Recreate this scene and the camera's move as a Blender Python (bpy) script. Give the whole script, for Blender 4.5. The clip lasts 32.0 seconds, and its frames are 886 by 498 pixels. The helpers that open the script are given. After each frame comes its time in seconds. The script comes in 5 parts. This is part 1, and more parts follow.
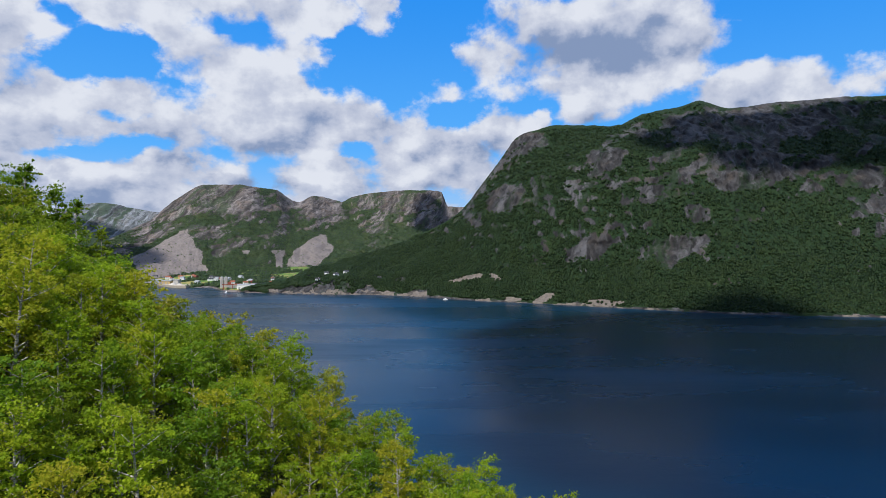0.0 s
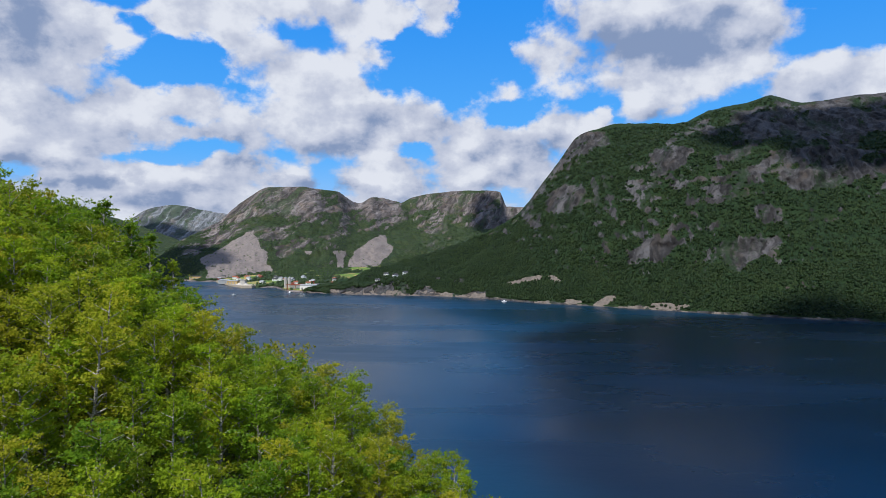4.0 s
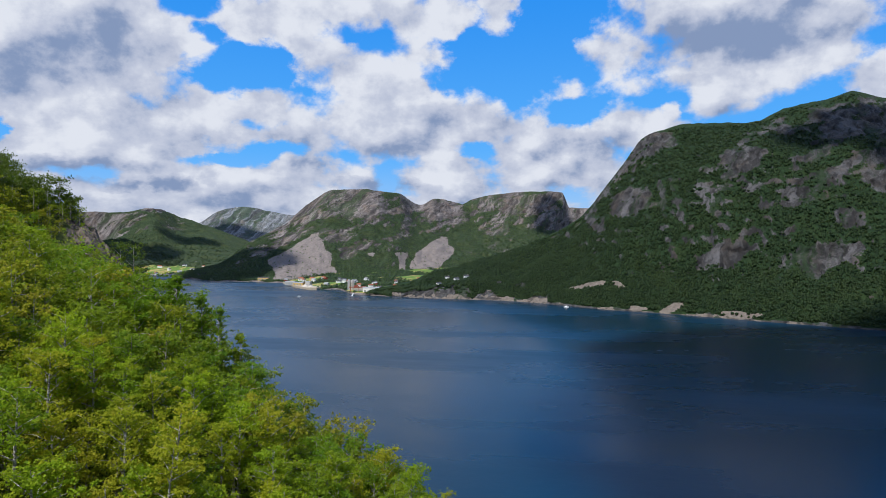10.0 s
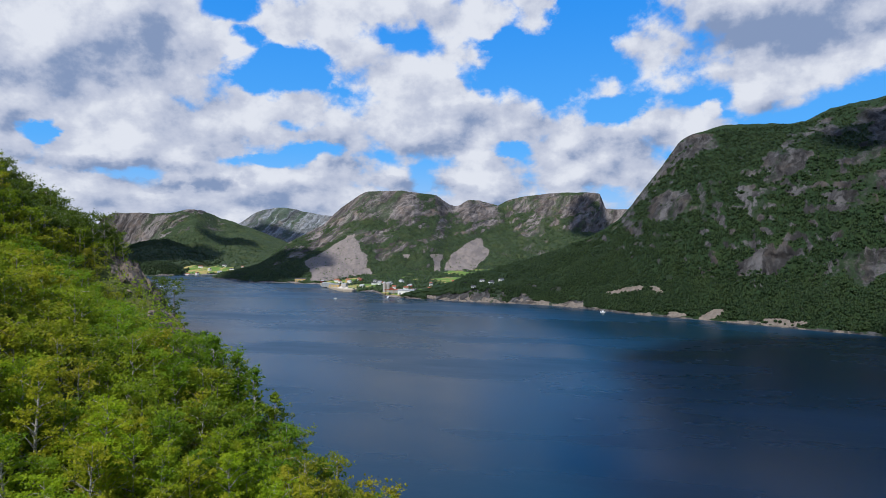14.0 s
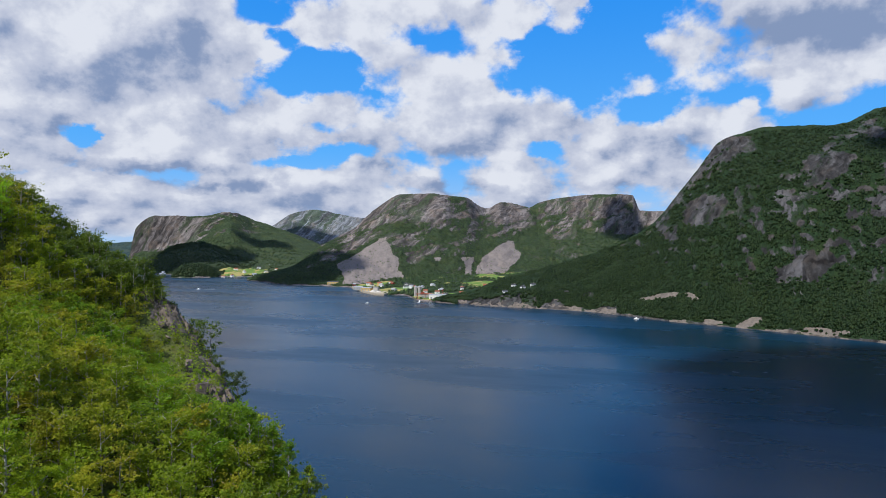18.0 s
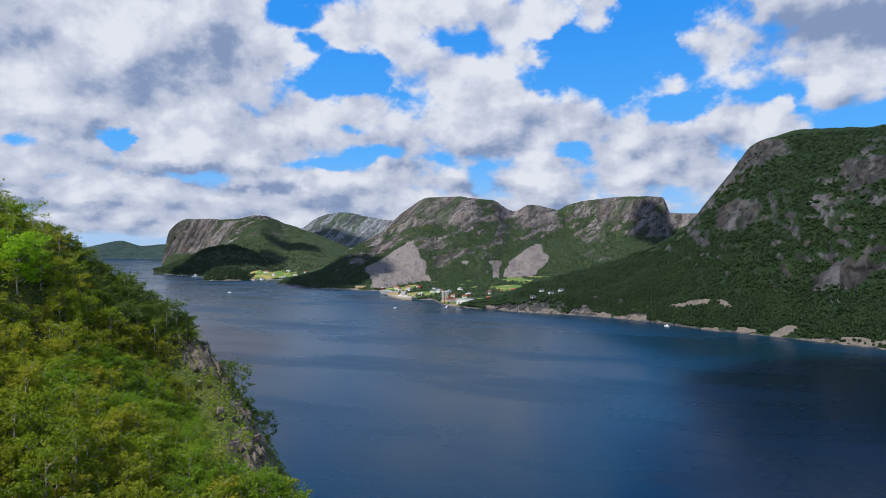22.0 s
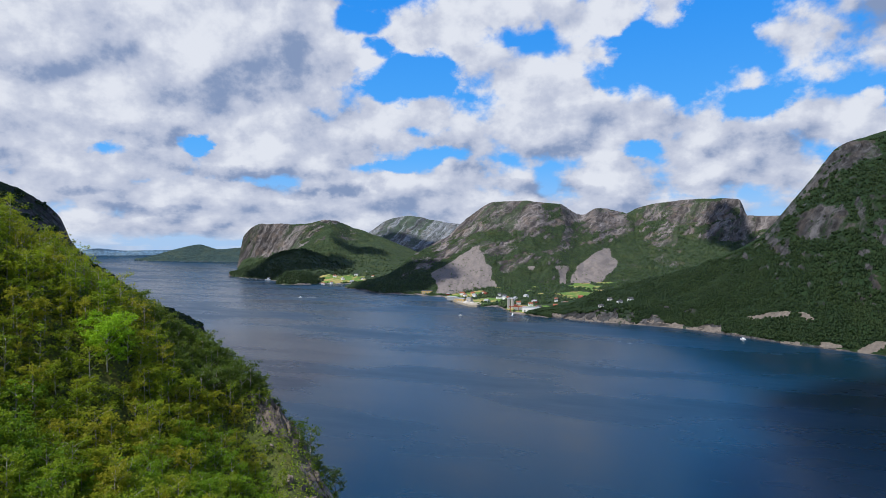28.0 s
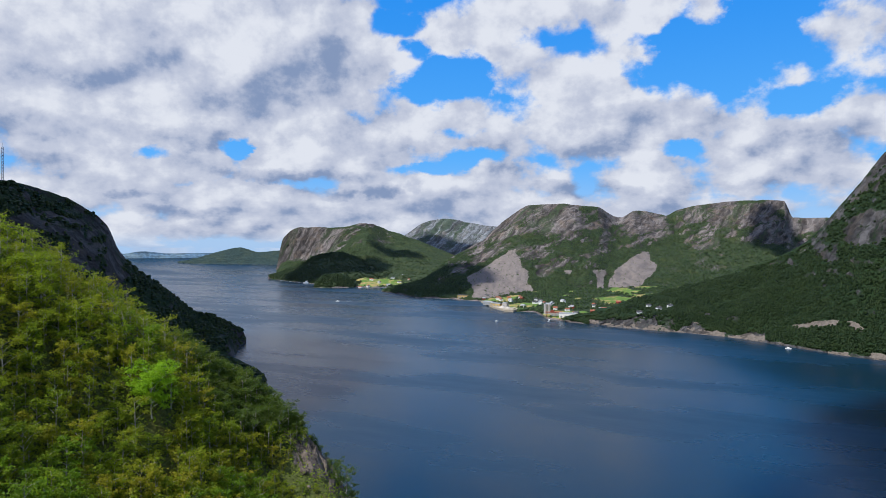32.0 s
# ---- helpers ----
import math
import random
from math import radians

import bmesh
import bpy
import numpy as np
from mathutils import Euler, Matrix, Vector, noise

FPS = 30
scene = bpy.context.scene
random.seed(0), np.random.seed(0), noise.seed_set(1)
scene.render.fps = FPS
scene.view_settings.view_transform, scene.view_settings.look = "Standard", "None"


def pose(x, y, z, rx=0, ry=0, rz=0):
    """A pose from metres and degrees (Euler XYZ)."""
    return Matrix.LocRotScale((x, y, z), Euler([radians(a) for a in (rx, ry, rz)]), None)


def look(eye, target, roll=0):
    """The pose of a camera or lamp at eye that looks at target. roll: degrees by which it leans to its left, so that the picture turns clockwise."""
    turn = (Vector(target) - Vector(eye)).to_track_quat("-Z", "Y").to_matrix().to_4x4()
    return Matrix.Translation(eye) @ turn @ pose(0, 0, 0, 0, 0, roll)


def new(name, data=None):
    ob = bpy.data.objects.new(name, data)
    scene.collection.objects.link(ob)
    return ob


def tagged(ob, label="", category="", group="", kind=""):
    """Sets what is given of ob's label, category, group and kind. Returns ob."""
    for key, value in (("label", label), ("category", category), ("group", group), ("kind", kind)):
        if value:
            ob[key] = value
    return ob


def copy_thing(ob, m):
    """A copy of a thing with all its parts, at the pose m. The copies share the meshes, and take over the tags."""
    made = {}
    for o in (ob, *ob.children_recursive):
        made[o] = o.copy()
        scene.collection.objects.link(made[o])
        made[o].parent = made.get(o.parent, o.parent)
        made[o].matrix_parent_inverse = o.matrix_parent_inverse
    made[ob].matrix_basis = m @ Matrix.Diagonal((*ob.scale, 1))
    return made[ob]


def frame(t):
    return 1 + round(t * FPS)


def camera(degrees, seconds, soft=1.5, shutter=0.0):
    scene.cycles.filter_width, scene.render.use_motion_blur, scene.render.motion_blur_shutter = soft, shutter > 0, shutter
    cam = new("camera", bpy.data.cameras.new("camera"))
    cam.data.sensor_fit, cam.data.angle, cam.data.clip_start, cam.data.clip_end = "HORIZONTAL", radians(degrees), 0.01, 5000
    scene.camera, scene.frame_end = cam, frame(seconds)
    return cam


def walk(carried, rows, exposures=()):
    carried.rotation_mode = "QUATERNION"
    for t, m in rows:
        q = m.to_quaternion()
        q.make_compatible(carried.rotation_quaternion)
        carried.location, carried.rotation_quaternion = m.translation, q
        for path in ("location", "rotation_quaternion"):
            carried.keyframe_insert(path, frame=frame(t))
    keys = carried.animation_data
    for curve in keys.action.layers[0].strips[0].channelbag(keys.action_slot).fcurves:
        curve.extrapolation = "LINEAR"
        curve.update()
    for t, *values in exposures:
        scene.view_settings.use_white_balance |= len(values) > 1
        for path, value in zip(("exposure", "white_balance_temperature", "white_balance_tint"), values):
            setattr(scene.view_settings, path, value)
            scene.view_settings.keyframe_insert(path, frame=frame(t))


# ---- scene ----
cam = camera(69.92, 32.0, soft=0.9)


def turned(t, x, y, z, yaw, pitch, roll):
    """A row of the path: eye, heading to the left of +y, pitch up, roll."""
    a, p = radians(yaw), radians(pitch)
    ahead = Vector((-math.sin(a) * math.cos(p), math.cos(a) * math.cos(p), math.sin(p)))
    return t, look((x, y, z), Vector((x, y, z)) + ahead * 10, roll)


PATH = [
    (0, 0.00, 0.00, 100.00, 0.000, -0.455, -0.187), (1, 0.01, 0.02, 100.65, 0.992, -0.475, -0.230),
    (2, 0.02, 0.03, 101.36, 2.394, -0.455, -0.215), (3, 0.02, 0.06, 102.16, 4.092, -0.459, -0.210),
    (3.5, 0.02, 0.08, 102.78, 4.774, -0.463, -0.225), (5.5, 0.06, 0.26, 105.57, 6.398, -0.468, -0.194),
    (6, 0.07, 0.30, 106.27, 6.804, -0.475, -0.180), (7, 0.10, 0.36, 107.69, 7.817, -0.474, -0.158),
    (8, 0.13, 0.40, 109.04, 8.963, -0.468, -0.136), (9, 0.16, 0.41, 110.33, 9.963, -0.466, -0.128),
    (10, 0.19, 0.42, 111.80, 10.823, -0.470, -0.108), (11, 0.23, 0.43, 113.34, 11.839, -0.470, -0.070),
    (12, 0.31, 0.46, 114.92, 12.926, -0.480, -0.048), (13, 0.43, 0.48, 116.90, 13.568, -0.494, -0.005),
    (14, 0.53, 0.49, 118.92, 13.990, -0.488, 0.065), (14.5, 0.56, 0.48, 119.89, 14.306, -0.488, 0.078),
    (16.5, 0.55, 0.46, 124.33, 16.017, -0.462, 0.120), (17, 0.52, 0.45, 125.41, 16.288, -0.444, 0.105),
    (18, 0.43, 0.44, 127.69, 16.810, -0.438, 0.079), (19, 0.37, 0.47, 129.93, 17.584, -0.420, 0.052),
    (20, 0.33, 0.52, 132.07, 18.378, -0.383, 0.038), (21, 0.32, 0.56, 134.07, 18.817, -0.352, 0.040),
    (22, 0.34, 0.56, 136.29, 19.291, -0.340, 0.065), (23, 0.41, 0.53, 138.34, 20.103, -0.322, 0.060),
    (24, 0.51, 0.45, 140.49, 21.313, -0.317, 0.065), (25, 0.63, 0.33, 142.74, 22.400, -0.304, 0.075),
    (25.5, 0.70, 0.26, 143.87, 22.997, -0.289, 0.070), (27.5, 1.04, -0.04, 148.67, 24.880, -0.219, 0.028),
    (28, 1.13, -0.10, 149.81, 25.231, -0.220, 0.022), (29, 1.33, -0.21, 152.25, 26.065, -0.193, 0.020),
    (30, 1.51, -0.31, 154.72, 27.086, -0.176, 0.020), (31, 1.66, -0.42, 157.12, 27.657, -0.146, -0.020),
    (32, 1.81, -0.54, 158.63, 28.483, -0.090, -0.031),
]
walk(cam, [turned(*row) for row in PATH], [(0, 0.0, 6150, 10), (32, 0.0, 6150, 10)])

# ---- light: sun high on the left, broken cumulus over a blue sky ----
SUN_AZ, SUN_EL = -158.0, 55.0   # clockwise from +y, above the horizon
sun_way = Vector((math.sin(radians(SUN_AZ)) * math.cos(radians(SUN_EL)), math.cos(radians(SUN_AZ)) * math.cos(radians(SUN_EL)), math.sin(radians(SUN_EL))))
sun = new("sun", bpy.data.lights.new("sun", "SUN"))
sun.data.energy, sun.data.angle, sun.data.color = 5.8, radians(0.5), (1.0, 0.95, 0.86)
sun.matrix_world = look((0, 0, 900), Vector((0, 0, 900)) - sun_way)


class Nodes:
    """Small helper to write node trees as expressions."""

    def __init__(self, tree):
        self.tree = tree
        tree.nodes.clear()

    def put(self, value, socket):
        if isinstance(value, bpy.types.NodeSocket):
            self.tree.links.new(value, socket)
        elif value is not None:
            if socket.type == "RGBA" and len(value) == 3:
                value = (*value, 1)
            socket.default_value = value

    def add(self, kind, out=0, **given):
        node = self.tree.nodes.new(kind)
        for key, value in given.items():
            if key.startswith("i_"):
                name = key[2:]
                self.put(value, node.inputs[int(name) if name.isdigit() else name.replace("_", " ")])
            elif key == "operation":
                node.operation = value
            elif key == "blend_type":
                node.blend_type = value
            elif key == "data_type":
                node.data_type = value
            elif key == "noise_dimensions":
                node.noise_dimensions = value
            elif key == "voronoi_dimensions":
                node.voronoi_dimensions = value
            elif key == "feature":
                node.feature = value
            elif key == "attribute_name":
                node.attribute_name = value
            elif key == "interpolation_type":
                node.interpolation_type = value
            elif key == "clamp":
                node.use_clamp = value
        return node.outputs[out]

    def math(self, operation, a, b=None, c=None, clamp=False):
        return self.add("ShaderNodeMath", operation=operation, i_0=a, i_1=b, i_2=c, clamp=clamp)

    def vec(self, operation, a, b=None, out=0):
        return self.add("ShaderNodeVectorMath", out=out, operation=operation, i_0=a, i_1=b)

    def noise(self, vector, scale, detail=4.0, rough=0.55, out=0, distortion=0.0):
        return self.add("ShaderNodeTexNoise", out=out, i_Vector=vector, i_Scale=scale, i_Detail=detail, i_Roughness=rough, i_Distortion=distortion)

    def step(self, value, lo, hi, a=0.0, b=1.0):
        return self.add("ShaderNodeMapRange", interpolation_type="SMOOTHSTEP", i_0=value, i_1=lo, i_2=hi, i_3=a, i_4=b)

    def mix(self, fac, a, b, blend="MIX"):
        node = self.tree.nodes.new("ShaderNodeMix")
        node.data_type, node.blend_type = "RGBA", blend
        self.put(fac, node.inputs[0])
        self.put(a, node.inputs[6])
        self.put(b, node.inputs[7])
        return node.outputs[2]


# Clouds as they stand in the sky: heading (clockwise from +y) and height in degrees, half width, half height, weight.
# Heaps and banks are cloud, gaps are blue between them, shady and bright places lie on them.
HEAPS = [
    (-45.5, 15.6, 12.8, 5.7, 1.3), (-39.4, 9.1, 8.6, 3.4, 1.1), (-31.2, 11.0, 7.1, 2.8, 1.0), (-25.3, 18.8, 5.7, 2.5, 1.0),
    (-13.7, 20.1, 4.8, 2.0, 0.9), (-5.9, 19.3, 1.3, 1.5, 0.5), (-17.2, 15.0, 6.4, 2.6, 1.0), (-13.7, 10.6, 11.1, 3.0, 1.1),
    (3.1, 15.0, 1.4, 0.6, 0.1), (0.2, 13.6, 1.5, 0.6, 0.1), (13.5, 16.8, 8.3, 4.2, 1.2), (-1.0, 8.6, 6.6, 1.6, 0.9), (6.1, 9.7, 3.7, 1.7, 0.9),
    (9.2, 11.0, 0.9, 0.8, 0.7), (-10.1, 5.9, 4.8, 2.6, 1.1), (-2.7, 6.5, 4.6, 2.0, 1.1), (2.5, 7.1, 3.7, 2.1, 1.0), (-30.2, 5.3, 5.3, 1.7, 0.9),
    (-45.5, 3.8, 6.6, 1.9, 0.9),
]
BANKS = [
    (-23.3, 6.1, 5.5, 1.8, 0.9), (-38.5, 2.7, 11.3, 1.6, 0.8), (12.2, 11.3, 1.6, 0.7, 0.3), (-49.6, 7.4, 3.5, 1.9, 1.0), (-14.2, 17.4, 2.0, 1.2, 0.5),
    (28.1, 11.9, 5.5, 2.1, 1.1), (-51.8, 17.2, 21.8, 6.0, 1.4), (-56.0, 10.7, 13.2, 4.8, 1.3), (-39.8, 9.6, 6.4, 3.4, 1.1),
    (-50.5, 7.0, 3.5, 1.2, 0.8), (-50.5, 4.2, 7.4, 1.4, 0.8), (-59.1, 5.2, 5.7, 2.2, 0.9), (-50.5, 2.1, 9.6, 0.8, 0.6), (-29.7, 4.5, 10.1, 2.0, 0.8),
    (4.1, 15.9, 2.2, 1.2, 0.4), (-19.3, 2.6, 16.4, 2.0, 0.7),
]
GAPS = [
    (-28.5, 14.8, 4.1, 2.2, 1.4), (-33.5, 19.2, 3.0, 1.0, 0.7), (-47.0, 8.5, 1.3, 0.8, 0.8), (-26.6, 10.4, 2.4, 0.6, 0.7),
    (-25.7, 8.2, 2.7, 0.9, 0.9), (-30.2, 7.0, 3.4, 0.5, 0.6), (-8.3, 8.5, 2.5, 0.6, 0.8), (-12.1, 14.8, 1.0, 1.2, 0.5), (-20.8, 18.2, 2.0, 1.0, 0.7),
    (-46.1, 8.6, 0.9, 0.9, 0.8), (-53.5, 7.7, 2.1, 0.4, 0.6), (-39.8, 5.9, 3.4, 0.5, 0.6), (-31.2, 17.3, 1.8, 0.7, 0.7), (-48.9, 7.2, 1.4, 0.4, 0.4),
    (-54.8, 2.5, 4.9, 0.3, 0.4), (-5.1, 15.2, 5.4, 3.7, 0.9), (0.2, 11.2, 2.8, 1.4, 0.6),
]
SHADY = [
    (-47.0, 12.1, 5.6, 1.5, 0.5), (-48.5, 10.1, 2.5, 0.7, 0.4), (-34.1, 5.1, 1.6, 0.8, 0.9), (-37.8, 4.7, 1.8, 0.4, 0.6), (-30.9, 5.5, 1.0, 0.7, 0.6),
    (-17.0, 5.4, 3.5, 0.8, 0.9), (-10.6, 11.5, 3.8, 1.0, 0.5), (14.3, 16.6, 7.0, 2.2, 1.2), (10.4, 13.6, 3.3, 0.6, 0.5), (-39.8, 6.3, 7.3, 0.6, 0.4),
    (-41.5, 17.0, 5.0, 2.3, 0.2), (-23.3, 8.1, 3.0, 1.2, 0.3), (-13.7, 8.6, 5.6, 0.7, 0.3), (1.1, 8.2, 5.6, 0.6, 0.4), (-50.1, 9.1, 3.3, 0.9, 0.6),
    (-59.1, 13.3, 6.1, 1.2, 0.3),
]
SHADY += [
    (-40.8, 15.1, 6.3, 1.7, 0.3), (-59.1, 9.4, 5.7, 1.1, 0.4), (-36.8, 19.4, 6.0, 1.8, 0.2), (-54.8, 4.4, 1.6, 0.4, 0.6), (-50.5, 2.9, 3.9, 0.4, 0.5),
    (-43.7, 6.3, 3.8, 0.6, 0.4), (-61.3, 6.8, 4.3, 0.6, 0.4), (-8.1, 5.1, 7.0, 0.5, 0.3),
]
BRIGHT = [
    (-44.9, 9.2, 1.8, 1.4, 0.3), (-41.3, 8.3, 2.7, 1.3, 0.3), (-18.0, 16.3, 3.3, 0.9, 0.3), (-11.1, 7.1, 2.8, 1.4, 0.4), (-1.9, 6.6, 3.1, 1.3, 0.4),
    (-20.3, 11.4, 4.1, 1.2, 0.2), (7.6, 10.2, 1.5, 0.7, 0.3), (-45.9, 17.2, 6.1, 1.6, 0.1), (-50.5, 11.6, 5.3, 2.3, 0.3),
    (-46.5, 15.2, 2.5, 1.2, 0.2), (-40.8, 10.3, 2.9, 1.9, 0.3), (-59.5, 16.5, 3.0, 1.2, 0.2), (-9.9, 7.2, 2.5, 1.2, 0.2),
    (-50.5, 18.5, 1.8, 1.0, 0.2), (-29.7, 5.8, 2.9, 0.8, 0.3), (-45.5, 4.6, 2.3, 0.7, 0.3),
]
world = bpy.data.worlds.new("sky")
scene.world = world
world.use_nodes = True
n = Nodes(world.node_tree)
sky = n.tree.nodes.new("ShaderNodeTexSky")
sky.sky_type, sky.sun_disc, sky.sun_elevation, sky.sun_rotation = "NISHITA", False, radians(SUN_EL), radians(SUN_AZ)
sky.air_density, sky.dust_density, sky.ozone_density, sky.altitude = 1.0, 0.3, 2.0, 100
way = n.add("ShaderNodeTexCoord", out=0)
sep = n.tree.nodes.new("ShaderNodeSeparateXYZ")
n.put(way, sep.inputs[0])
heading = n.math("MULTIPLY", n.math("ARCTAN2", sep.outputs[0], sep.outputs[1]), 180 / math.pi)
height = n.math("MULTIPLY", n.math("ARCSINE", sep.outputs[2]), 180 / math.pi)
plain = n.add("ShaderNodeCombineXYZ", i_0=heading, i_1=height, i_2=0.0)
wob = n.vec("SUBTRACT", n.noise(n.vec("MULTIPLY", plain, (0.7, 1.0, 1.0)), 0.42, 6, 0.6, out=1), (0.5, 0.5, 0.5))
bent = n.vec("ADD", plain, n.vec("MULTIPLY", wob, (4.4, 2.2, 0.0)))


def blob(row, size=1.0):
    """One soft oval of the sky: its weight at the middle, falling off outward."""
    az, el, half_w, half_h, weight = row
    off = n.vec("MULTIPLY", n.vec("SUBTRACT", bent, (az, el, 0.0)), (size / half_w, size / half_h, 0.0))
    return n.math("MULTIPLY", n.math("SUBTRACT", 1.0, n.vec("DOT_PRODUCT", off, off, out=1)), weight), n.add("ShaderNodeSeparateXYZ", out=1, i_0=off)


def total(rows):
    out = None
    for row in rows:
        some = n.math("MAXIMUM", blob(row, 0.8)[0], 0.0)
        out = some if out is None else n.math("ADD", out, some)
    return out


cover, crest, weigh = None, None, None
for row in HEAPS + BANKS:
    here, up = blob(row, 0.84)
    some = n.math("MAXIMUM", here, 0.01)
    cover = here if cover is None else n.math("SMOOTH_MAX", cover, here, 0.2)
    crest = n.math("MULTIPLY", up, some) if crest is None else n.math("ADD", crest, n.math("MULTIPLY", up, some))
    weigh = some if weigh is None else n.math("ADD", weigh, some)
crest = n.math("MINIMUM", n.math("MAXIMUM", n.math("DIVIDE", crest, weigh), -1.0), 1.0)
cover = n.math("SUBTRACT", n.math("MAXIMUM", cover, -0.9), n.math("MULTIPLY", total(GAPS), 1.1))
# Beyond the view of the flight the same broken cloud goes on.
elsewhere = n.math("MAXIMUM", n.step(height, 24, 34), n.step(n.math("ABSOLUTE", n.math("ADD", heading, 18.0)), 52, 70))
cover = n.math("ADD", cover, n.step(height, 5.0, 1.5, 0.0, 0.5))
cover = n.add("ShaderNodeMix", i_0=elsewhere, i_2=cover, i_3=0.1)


def billow(where):
    """Heaped cloud: rounded puffs on large swells."""
    puffs = n.add("ShaderNodeTexVoronoi", feature="SMOOTH_F1", i_Vector=n.vec("ADD", where, n.vec("MULTIPLY", n.noise(where, 14.0, 4, 0.6, out=1), (0.05, 0.05, 0.05))), i_Scale=18.0, i_Smoothness=0.5)
    return n.math("SUBTRACT", n.math("MULTIPLY", n.noise(where, 10.5, 10, 0.57), 1.1), n.math("MULTIPLY", puffs, 0.22))


lifted = n.math("MAXIMUM", sep.outputs[2], 0.0)
tall_way = n.add("ShaderNodeCombineXYZ", i_0=sep.outputs[0], i_1=sep.outputs[1], i_2=n.math("ADD", n.math("MULTIPLY", lifted, 0.8), n.math("MULTIPLY", n.math("SQRT", lifted), 0.42)))
here = billow(tall_way)
lightward = billow(n.vec("ADD", tall_way, (-0.016, 0.0, 0.030)))
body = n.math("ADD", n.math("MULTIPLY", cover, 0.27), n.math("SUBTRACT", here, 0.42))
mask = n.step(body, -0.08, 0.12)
lit = n.math("MULTIPLY", n.math("SUBTRACT", here, lightward), 2.0)
soft = n.math("MULTIPLY", n.math("SUBTRACT", n.noise(tall_way, 6.0, 6, 0.55), 0.5), 0.8)
shade = n.math("ADD", n.math("ADD", soft, lit), n.math("MULTIPLY", crest, 0.16))
shade = n.math("ADD", shade, n.math("MULTIPLY", n.math("SUBTRACT", total(BRIGHT), total(SHADY)), 0.7))
shade = n.math("ADD", shade, n.math("SUBTRACT", 0.66, n.math("MULTIPLY", n.step(height, 7, 20), 0.10)))
white = n.mix(n.step(shade, 0.0, 0.55), (0.24, 0.31, 0.47), (0.53, 0.56, 0.66))
white = n.mix(n.step(shade, 0.45, 1.05), white, (0.77, 0.78, 0.82))
haze = n.mix(n.step(height, 0.0, 9.0), (0.38, 0.58, 0.86), (0.10, 0.45, 0.98))
blue = n.mix(n.step(height, 3.0, 24.0), haze, (0.020, 0.29, 0.90))
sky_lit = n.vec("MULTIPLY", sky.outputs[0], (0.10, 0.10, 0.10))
blue = n.mix(0.88, sky_lit, blue)
clear = n.mix(n.math("MULTIPLY", mask, n.step(height, 0.0, 1.5, 0.5, 1.0)), blue, white)
back = n.add("ShaderNodeBackground", i_Color=clear, i_Strength=1.0)
n.tree.links.new(back, n.tree.nodes.new("ShaderNodeOutputWorld").inputs[0])


# ---- materials ----
def material(name):
    m = bpy.data.materials.new(name)
    m.use_nodes = True
    return m, Nodes(m.node_tree)


def finish(m, n, color, rough=0.8, height=None, bump=0.3, distance=0.1, metal=0.0, specular=0.3, extra=None, level=None):
    normal = None
    if height is not None:
        normal = n.add("ShaderNodeBump", i_Strength=bump, i_Distance=distance, i_Height=height, i_Normal=level)
    shader = n.add("ShaderNodeBsdfPrincipled", i_Base_Color=color, i_Roughness=rough, i_Metallic=metal, i_Specular_IOR_Level=specular, i_Normal=normal)
    if extra is not None:
        shader = extra(shader, normal)
    n.tree.links.new(shader, n.tree.nodes.new("ShaderNodeOutputMaterial").inputs[0])
    return m


def plain_paint(name, color, rough=0.6, vary=0.15, metal=0.0):
    """A plain surface with slight wear."""
    m, n = material(name)
    at = n.add("ShaderNodeTexCoord", out=3)
    wear = n.noise(at, 1.3, 6, 0.6)
    dark = tuple(c * (1 - 2 * vary) for c in color)
    return finish(m, n, n.mix(wear, dark, color), rough, wear, 0.15, 0.02, metal)


